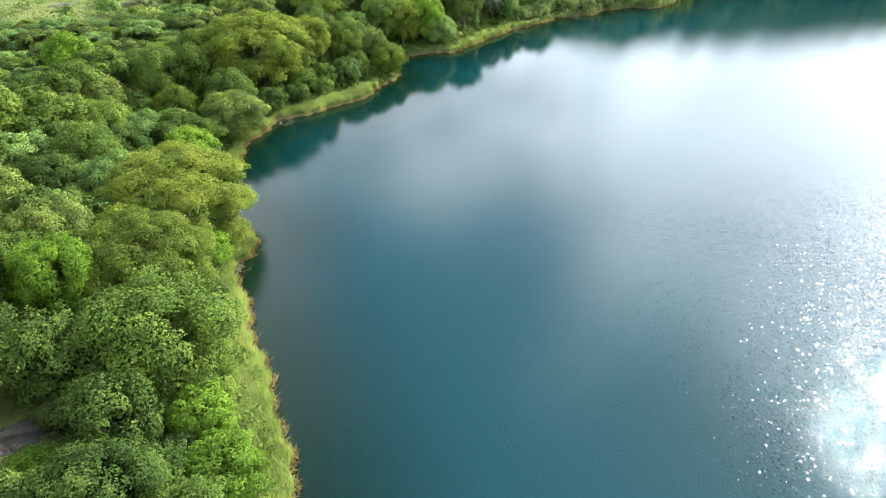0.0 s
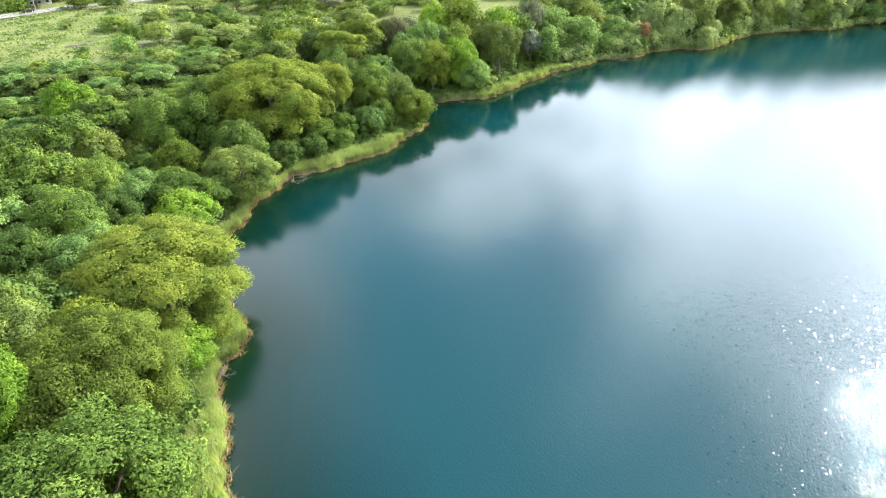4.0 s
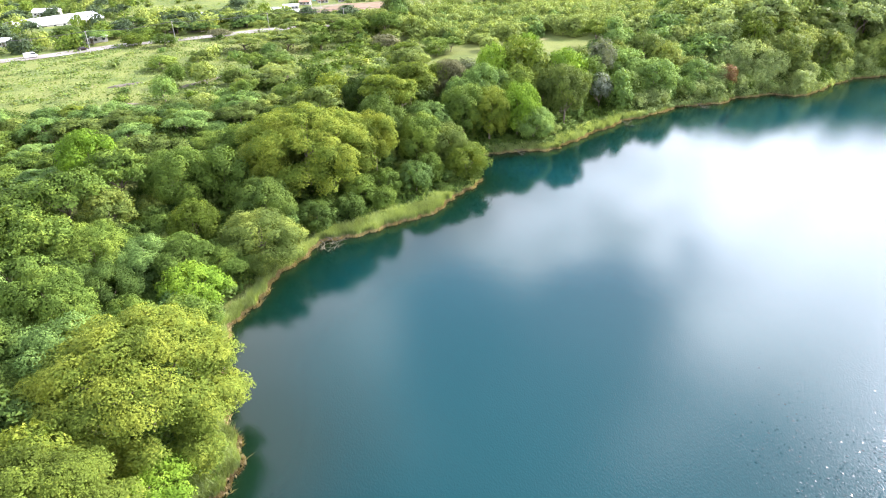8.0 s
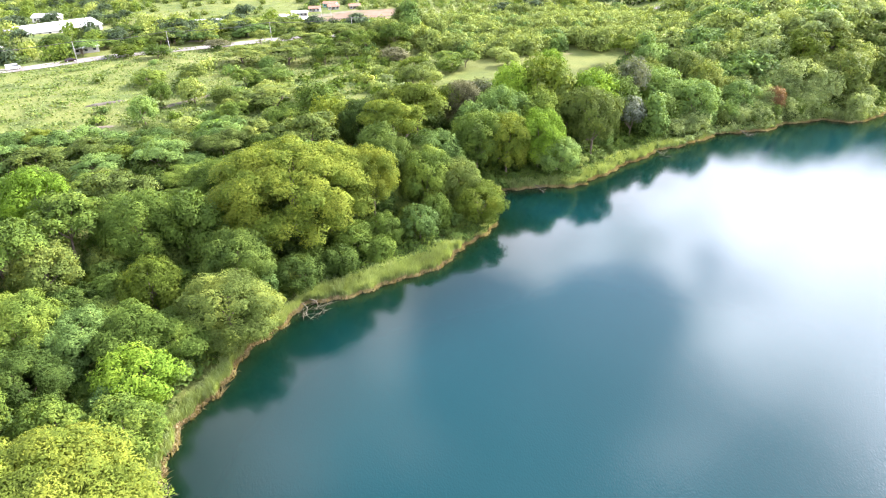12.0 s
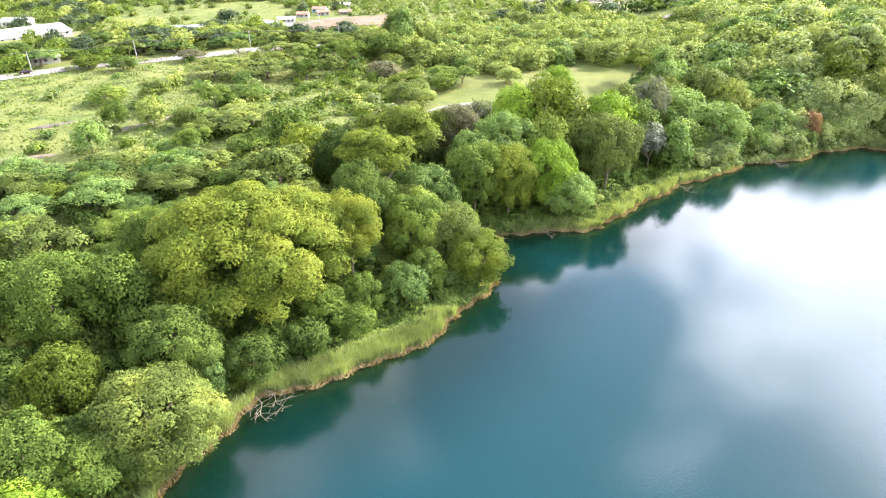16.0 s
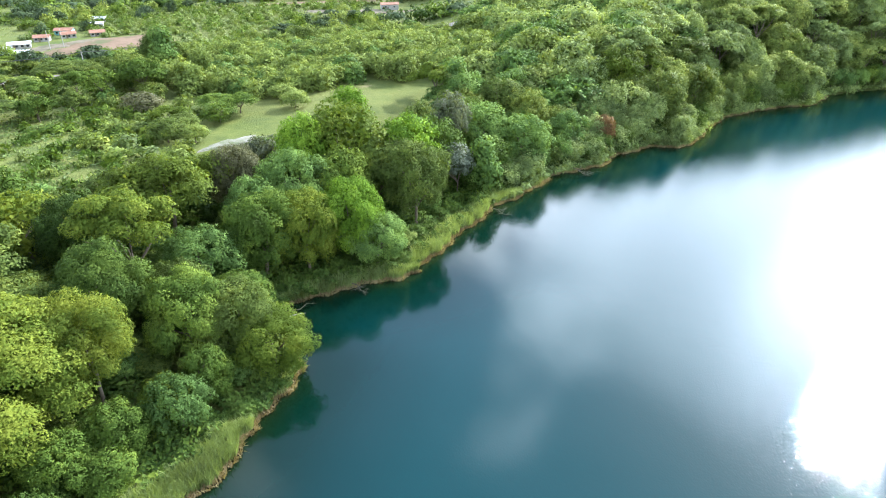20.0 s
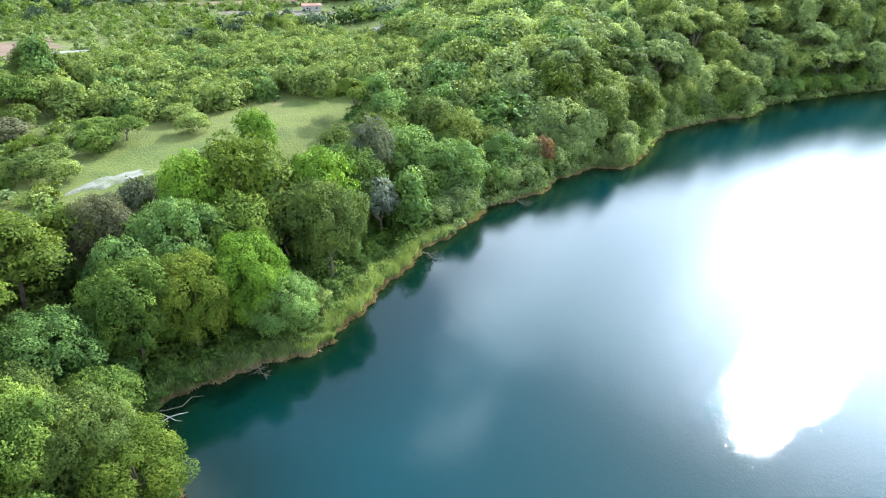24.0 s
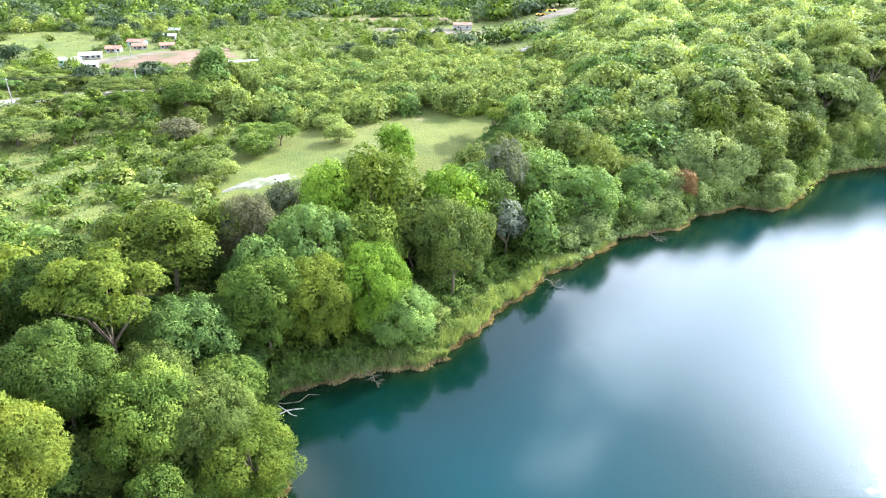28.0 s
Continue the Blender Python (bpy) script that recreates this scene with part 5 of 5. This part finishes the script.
for i, (words, x, y, rx, ry, turn, mat) in enumerate(PATCHES):
    patch("ground_patch", words, x, y, rx, ry, turn, mat, i + 1)


# ---- buildings ----
def box(sx, sy, sz, cx=0, cy=0, cz=0):
    v = np.array([(x, y, z) for z in (-0.5, 0.5) for y in (-0.5, 0.5) for x in (-0.5, 0.5)]) * (sx, sy, sz) + (cx, cy, cz)
    return v, [(0, 2, 3, 1), (4, 5, 7, 6), (0, 1, 5, 4), (2, 6, 7, 3), (0, 4, 6, 2), (1, 3, 7, 5)]


def part(name, geometry, mat, parent, label="", at=(0, 0, 0)):
    ob = new(name, mesh_of(name, np.asarray(geometry[0]), [list(q) for q in geometry[1]], mat))
    ob.parent = parent
    ob.location = at
    if label:
        tagged(ob, label)
    return ob


def gable(length, width, rise, over=0.5, thick=0.12):
    """A pitched roof of two slabs along x."""
    hl, hw = length / 2 + over, width / 2 + over
    drop = rise * over / (width / 2)
    prof = [(-hw, -drop), (0, rise), (hw, -drop), (hw, -drop + thick), (0, rise + thick * 1.3), (-hw, -drop + thick)]
    v = [(x, y, z) for x in (-hl, hl) for y, z in prof]
    q = [(0, 6, 7, 1), (1, 7, 8, 2), (2, 8, 9, 3), (3, 9, 10, 4), (4, 10, 11, 5), (5, 11, 6, 0), (0, 1, 4, 5), (1, 2, 3, 4), (6, 11, 10, 7), (7, 10, 9, 8)]
    return np.array(v), q


def house(name, label, x, y, turn, length, width, height, wall_mat, roof_mat, rise=1.2, windows=3):
    h = new(name)
    h.matrix_basis = pose(x, y, float(land_height(x, y)), 0, 0, turn)
    t = 0.2
    body = [box(length, t, height + 0.6, 0, -width / 2 + t / 2, height / 2 - 0.3), box(length, t, height + 0.6, 0, width / 2 - t / 2, height / 2 - 0.3)]
    for sx in (-1, 1):
        body.append(box(t, width - 2 * t, height + 0.6, sx * (length / 2 - t / 2), 0, height / 2 - 0.3))
        gx = sx * (length / 2 - t / 2)
        tri = np.array([(gx - t / 2, -width / 2, height), (gx - t / 2, width / 2, height), (gx - t / 2, 0, height + rise), (gx + t / 2, -width / 2, height), (gx + t / 2, width / 2, height), (gx + t / 2, 0, height + rise)])
        body.append((tri, [(0, 2, 1), (3, 4, 5), (0, 1, 4, 3), (1, 2, 5, 4), (2, 0, 3, 5)]))
    vs, fs, base = [], [], 0
    for bv, bf in body:
        vs.append(bv)
        fs += [tuple(i + base for i in q) for q in bf]
        base += len(bv)
    part("wall", (np.concatenate(vs), fs), wall_mat, h)
    part("roof", gable(length, width, rise), roof_mat, h, at=(0, 0, height + 0.02))
    for side in (-1, 1):
        for k in range(windows):
            wx = (k + 0.5) / windows * length - length / 2
            win = part("window", box(1.2, 0.08, 1.0), DARKGLASS, h, at=(wx, side * (width / 2 + 0.02), height * 0.58))
            part("frame", box(1.44, 0.1, 0.1), PLASTER, win, at=(0, side * 0.01, 0.55))
            part("sill", box(1.5, 0.2, 0.08), CONCRETE, win, at=(0, side * 0.05, -0.56))
    part("door", box(1.0, 0.08, 2.0), BARK, h, at=(length * 0.5 / max(1, windows) - length / 2 + 1.5, -width / 2 - 0.03, 1.0))
    return tagged(h, label, "building")


house("long_shed", "broad low farm shed with a white tin roof", -243, 412, 57, 44, 25, 2.2, CONCRETE, TIN, 2.4, 9)
house("farmhouse", "pale farmhouse with a white tin roof behind the shed", -292, 477, 12, 15, 9, 3.4, PLASTER, TIN, 1.5, 4)
house("shed", "low shed with a bright tin roof", -199, 452, 8, 19, 9, 3.0, PLASTER, TIN, 1.3, 4)
house("shed", "low shed with a bright tin roof", -176, 456, 12, 17, 9, 3.0, PLASTER, TIN, 1.3, 4)
house("cottage", "small cottage with a grey tin roof by the road", -219, 341, 30, 7.92, 6.3, 2.38, CONCRETE, TIN, 1.1, 2)
house("roadside_stall", "open-sided stall with a white tin roof by the road", -177, 343, 44, 10, 3.6, 2.4, CONCRETE, TIN, 0.5, 3)
house("cottage", "white cottage with a tin roof in the village", -124, 472, 10, 7.04, 4.95, 2.125, CONCRETE, TIN, 0.9, 3)
house("cottage", "teal-walled cottage with a white tin roof", -137, 482, 5, 9, 5, 2.5, TEAL, TIN, 0.8, 3)
house("cottage", "small cottage with a tin roof among bushes", -138, 444, 25, 6.16, 4.95, 2.125, CONCRETE, TIN, 0.9, 2)
house("cottage", "long cottage with a white tin roof", -133, 496, 15, 9.68, 4.95, 2.125, CONCRETE, TIN, 0.9, 4)
house("cottage", "cottage with a rusty red roof", -128, 513, 5, 7.04, 4.95, 2.125, CONCRETE, RUST, 1.0, 3)
house("cottage", "cottage with a rusty red roof", -118, 522, 20, 7.04, 4.95, 2.125, CONCRETE, RUST, 1.0, 3)
house("cottage", "teal-walled cottage with a rusty roof", -124, 536, -5, 9, 5.5, 2.5, TEAL, RUST, 1.0, 3)
house("cottage", "rust-roofed cottage at the village edge", -104, 524, 15, 7.04, 4.5, 2.125, CONCRETE, RUST, 1.0, 3)
house("cottage", "white block house in the village", -112, 556, 10, 6.16, 5.4, 2.975, CONCRETE, TIN, 0.5, 2)
house("cottage", "white cottage far behind the village", -120, 590, 0, 7.92, 5.4, 2.21, CONCRETE, TIN, 0.9, 3)
house("warehouse", "white warehouse on the far side of the woods", 372, 694, -20, 24, 12, 5.0, PLASTER, TIN, 2.0, 5)
house("warehouse", "white warehouse on the far side of the woods", 342, 710, -20, 18, 10, 4.5, PLASTER, TIN, 2.0, 4)
house("shed", "rusty shed in the quarry yard", 66, 603, 0, 12, 7, 3.5, CONCRETE, RUST, 1.0, 2)


# ---- vehicles ----
def wheel_arrays(r, w):
    n = 14
    v = [(r * math.cos(2 * math.pi * k / n), s * w / 2, r * math.sin(2 * math.pi * k / n)) for s in (-1, 1) for k in range(n)]
    q = [(k, (k + 1) % n, n + (k + 1) % n, n + k) for k in range(n)] + [tuple(range(n))[::-1], tuple(range(n, 2 * n))]
    return np.array(v), q


def profile_body(side, width):
    """A closed body from a side outline of x, z points."""
    n = len(side)
    v = [(x, s * width / 2 * (0.86 if z > 1.0 else 1.0), z) for s in (-1, 1) for x, z in side]
    q = [(k, (k + 1) % n, n + (k + 1) % n, n + k) for k in range(n)] + [tuple(range(n))[::-1], tuple(range(n, 2 * n))]
    return np.array(v), q


def vehicle(name, label, x, y, turn, paint, side, cabin, length, width, r=0.33):
    c = new(name)
    c.matrix_basis = pose(x, y, float(land_height(x, y)) + 0.24, 0, 0, turn)
    part("body", profile_body(side, width), paint, c)
    part("windows", profile_body(cabin, width * 1.012), DARKGLASS, c)
    for sx in (-0.32, 0.32):
        for sy in (-1, 1):
            w = part("wheel", wheel_arrays(r, 0.2), RUBBER, c, at=(sx * length, sy * (width / 2 - 0.08), r))
            part("rim", wheel_arrays(r * 0.6, 0.22), TIN, w)
    for sy in (-0.6, 0.6):
        part("headlight", box(0.06, 0.3, 0.14), TIN, c, at=(length / 2, sy * width / 2, 0.62))
        part("tail_light", box(0.06, 0.3, 0.14), RUST, c, at=(-length / 2, sy * width / 2, 0.68))
    return tagged(c, label, "vehicle")


SEDAN = [(2.1, 0.3), (2.12, 0.72), (1.1, 0.92), (0.5, 1.42), (-0.9, 1.44), (-1.6, 0.98), (-2.1, 0.92), (-2.12, 0.3)]
SEDAN_GLASS = [(0.98, 0.96), (0.48, 1.34), (-0.86, 1.36), (-1.45, 1.0)]
VAN = [(2.4, 0.35), (2.45, 0.9), (1.9, 1.15), (1.5, 1.95), (-2.4, 2.0), (-2.45, 0.35)]
VAN_GLASS = [(1.86, 1.2), (1.5, 1.8), (-2.2, 1.8), (-2.2, 1.2)]
vehicle("car", "dark maroon saloon car on the pale road", -93.5, 382.6, 34, CAR_DARK, SEDAN, SEDAN_GLASS, 4.3, 1.75)
vehicle("van", "white van on the road beside the meadow", -186.0, 311.2, 46, CAR_WHITE, VAN, VAN_GLASS, 4.9, 1.9)
vehicle("car", "dark car on the road beside the meadow", -172.2, 325.6, 46, CAR_DARK, SEDAN, SEDAN_GLASS, 4.3, 1.75)


def loader(x, y, turn):
    c = new("wheel_loader")
    c.matrix_basis = pose(x, y, float(land_height(x, y)) + 0.22, 0, 0, turn)
    part("body", profile_body([(1.2, 0.9), (1.2, 1.8), (-2.4, 1.9), (-2.6, 0.9)], 2.2), CAR_YELLOW, c)
    part("cab", box(1.4, 1.6, 1.6, 0.2, 0, 2.6), DARKGLASS, c)
    part("boom", box(3.0, 0.5, 0.4, 2.4, 0, 1.6), CAR_YELLOW, c)
    part("bucket", profile_body([(3.6, 0.3), (4.6, 0.2), (4.4, 0.5), (3.9, 1.4), (3.6, 1.4)], 2.6), CAR_YELLOW, c)
    for sx in (-1.6, 1.5):
        for sy in (-1, 1):
            part("wheel", wheel_arrays(0.75, 0.5), RUBBER, c, at=(sx, sy * 1.05, 0.75))
    tagged(c, "yellow wheel loader parked in the quarry yard", "vehicle")


loader(117, 596, 20)
loader(126, 598, 150)


# ---- poles and cables ----
POLES = [(-200, 292), (-166, 321), (-139, 343), (-104, 368), (-72, 388), (-46, 416), (-116, 486), (-111, 490)]


def utility_pole(x, y, turn):
    p = new("utility_pole")
    p.matrix_basis = pose(x, y, float(land_height(x, y)), 0, 0, turn)
    part("pole", tube([(0, 0, -0.8), (0, 0, 4.5), (0, 0, 9.0)], [0.17, 0.14, 0.11], 8), CONCRETE, p)
    part("crossarm", box(0.12, 1.9, 0.12, 0, 0, 8.5), BARK, p)
    for sy in (-0.85, 0.0, 0.85):
        part("insulator", tube([(0, sy, 8.55), (0, sy, 8.8)], [0.06, 0.04], 6), PLASTER, p)
    tagged(p, "grey concrete utility pole with a crossarm by the road", "pole", group="utility poles along the road")


for i, (x, y) in enumerate(POLES):
    utility_pole(x, y, 40 if i < 6 else 20)
for (ax, ay), (bx, by) in zip(POLES[:5], POLES[1:6]):
    az, bz = float(land_height(ax, ay)) + 8.8, float(land_height(bx, by)) + 8.8
    for off in (-0.6, 0.0, 0.6):
        pts = [(ax + (bx - ax) * u - off * 0.6, ay + (by - ay) * u + off * 0.6, az + (bz - az) * u - 3.2 * u * (1 - u)) for u in np.linspace(0, 1, 9)]
        v, f = tube(pts, [0.03] * 9, 4)
        tagged(new("power_cable", mesh_of("power_cable", v, f, CABLE)), "thin dark power cable slung between poles", "cable")


# ---- dead wood at the waterline ----
def dead_tree(x, y, turn, size, seed, label, z=0.1, limbs=12):
    """A sunken bough with many thin limbs and twigs."""
    rng = np.random.default_rng(seed)
    t = new("dead_branch")
    t.matrix_basis = pose(x, y, z, 0, 0, turn)
    main = [(0, 0, 0.9), (size * 0.3, 0.1 * size, 0.7), (size * 0.65, -0.05 * size, 0.35), (size, 0.08 * size, 0.15)]
    part("trunk", tube(main, [0.1, 0.08, 0.05, 0.02], 6), DEADWOOD, t)
    for k in range(limbs):
        u = rng.uniform(0.2, 0.98)
        root = np.array([size * u, 0.0, 0.75 - 0.6 * u])
        d = np.array([rng.uniform(-0.2, 1), rng.choice([-1, 1]) * rng.uniform(0.4, 1), rng.uniform(-0.1, 0.5)])
        ln = size * rng.uniform(0.2, 0.45)
        a, b = root + d * ln * 0.5 + (0, 0, 0.1), root + d * ln
        limb = part("branch", tube([root, a, b], [0.042, 0.03, 0.012], 5), DEADWOOD, t)
        for j in range(4):
            from_pt = a + (b - a) * rng.uniform(0, 1)
            e = from_pt + d * ln * 0.25 + rng.normal(size=3) * ln * 0.22
            part("twig", tube([from_pt, (from_pt + e) / 2 + (0, 0, 0.06), e], [0.025, 0.018, 0.008], 4), DEADWOOD, limb)
    tagged(t, label, "dead branch")


def fallen_limb(label, path, radii, forks, mat=DEADWOOD):
    """A long crooked limb: its main stem and side forks, each a run of points over the water."""
    t = new("dead_branch")
    t.matrix_basis = pose(path[0][0], path[0][1], 0)
    off = np.array([path[0][0], path[0][1], 0.0])
    part("trunk", tube(np.array(path) - off, radii, 7), mat, t)
    for f in forks:
        part("branch", tube(np.array(f) - off, np.linspace(0.07, 0.02, len(f)), 5), mat, t)
    tagged(t, label, "dead branch")


fallen_limb("pale bleached limb lying out over the dark water", [(-5.5, 230.2, 1.2), (-3.2, 229.6, 0.6), (-1.6, 229.8, 0.35), (-0.2, 230.5, 0.7), (1.0, 230.5, 0.9), (2.3, 230.6, 0.85)], [0.13, 0.12, 0.11, 0.1, 0.07, 0.03],
            [[(-0.2, 230.5, 0.7), (0.6, 229.7, 0.6), (1.5, 229.3, 0.6)], [(-0.2, 230.5, 0.7), (-1.4, 231.7, 0.6), (-2.6, 232.4, 0.9), (-5.0, 233.2, 1.3)]], BLEACHED)
fallen_limb("long thin bare limb reaching over the water", [(-6.0, 232.6, 1.4), (-3.4, 232.4, 0.9), (-0.8, 232.2, 0.6), (1.4, 232.6, 0.5), (2.6, 233.8, 0.8), (4.2, 234.0, 0.5)], [0.1, 0.1, 0.08, 0.07, 0.05, 0.02],
            [[(-3.4, 232.4, 0.9), (-3.2, 233.6, 1.2), (-2.4, 234.6, 1.5)]])
dead_tree(-32.2, 179.6, -55, 5.4, 3, "tangle of bare branches in the shallows")
dead_tree(-31.2, 181.0, -35, 4.8, 4, "tangle of bare branches in the shallows")
dead_tree(11.0, 239.2, -50, 4.0, 5, "bare branch sunk in the shallows", -0.1)
dead_tree(46.5, 267.0, -50, 4.0, 6, "bare branch sunk in the shallows", -0.1)
dead_tree(75.0, 288.5, -60, 6.0, 7, "pale bare branches at the waterline")
dead_tree(-30.0, 110.0, -40, 4.0, 8, "bare twigs at the waterline")
dead_tree(-38.0, 138.0, -35, 3.0, 9, "bare twigs under an overhanging tree")
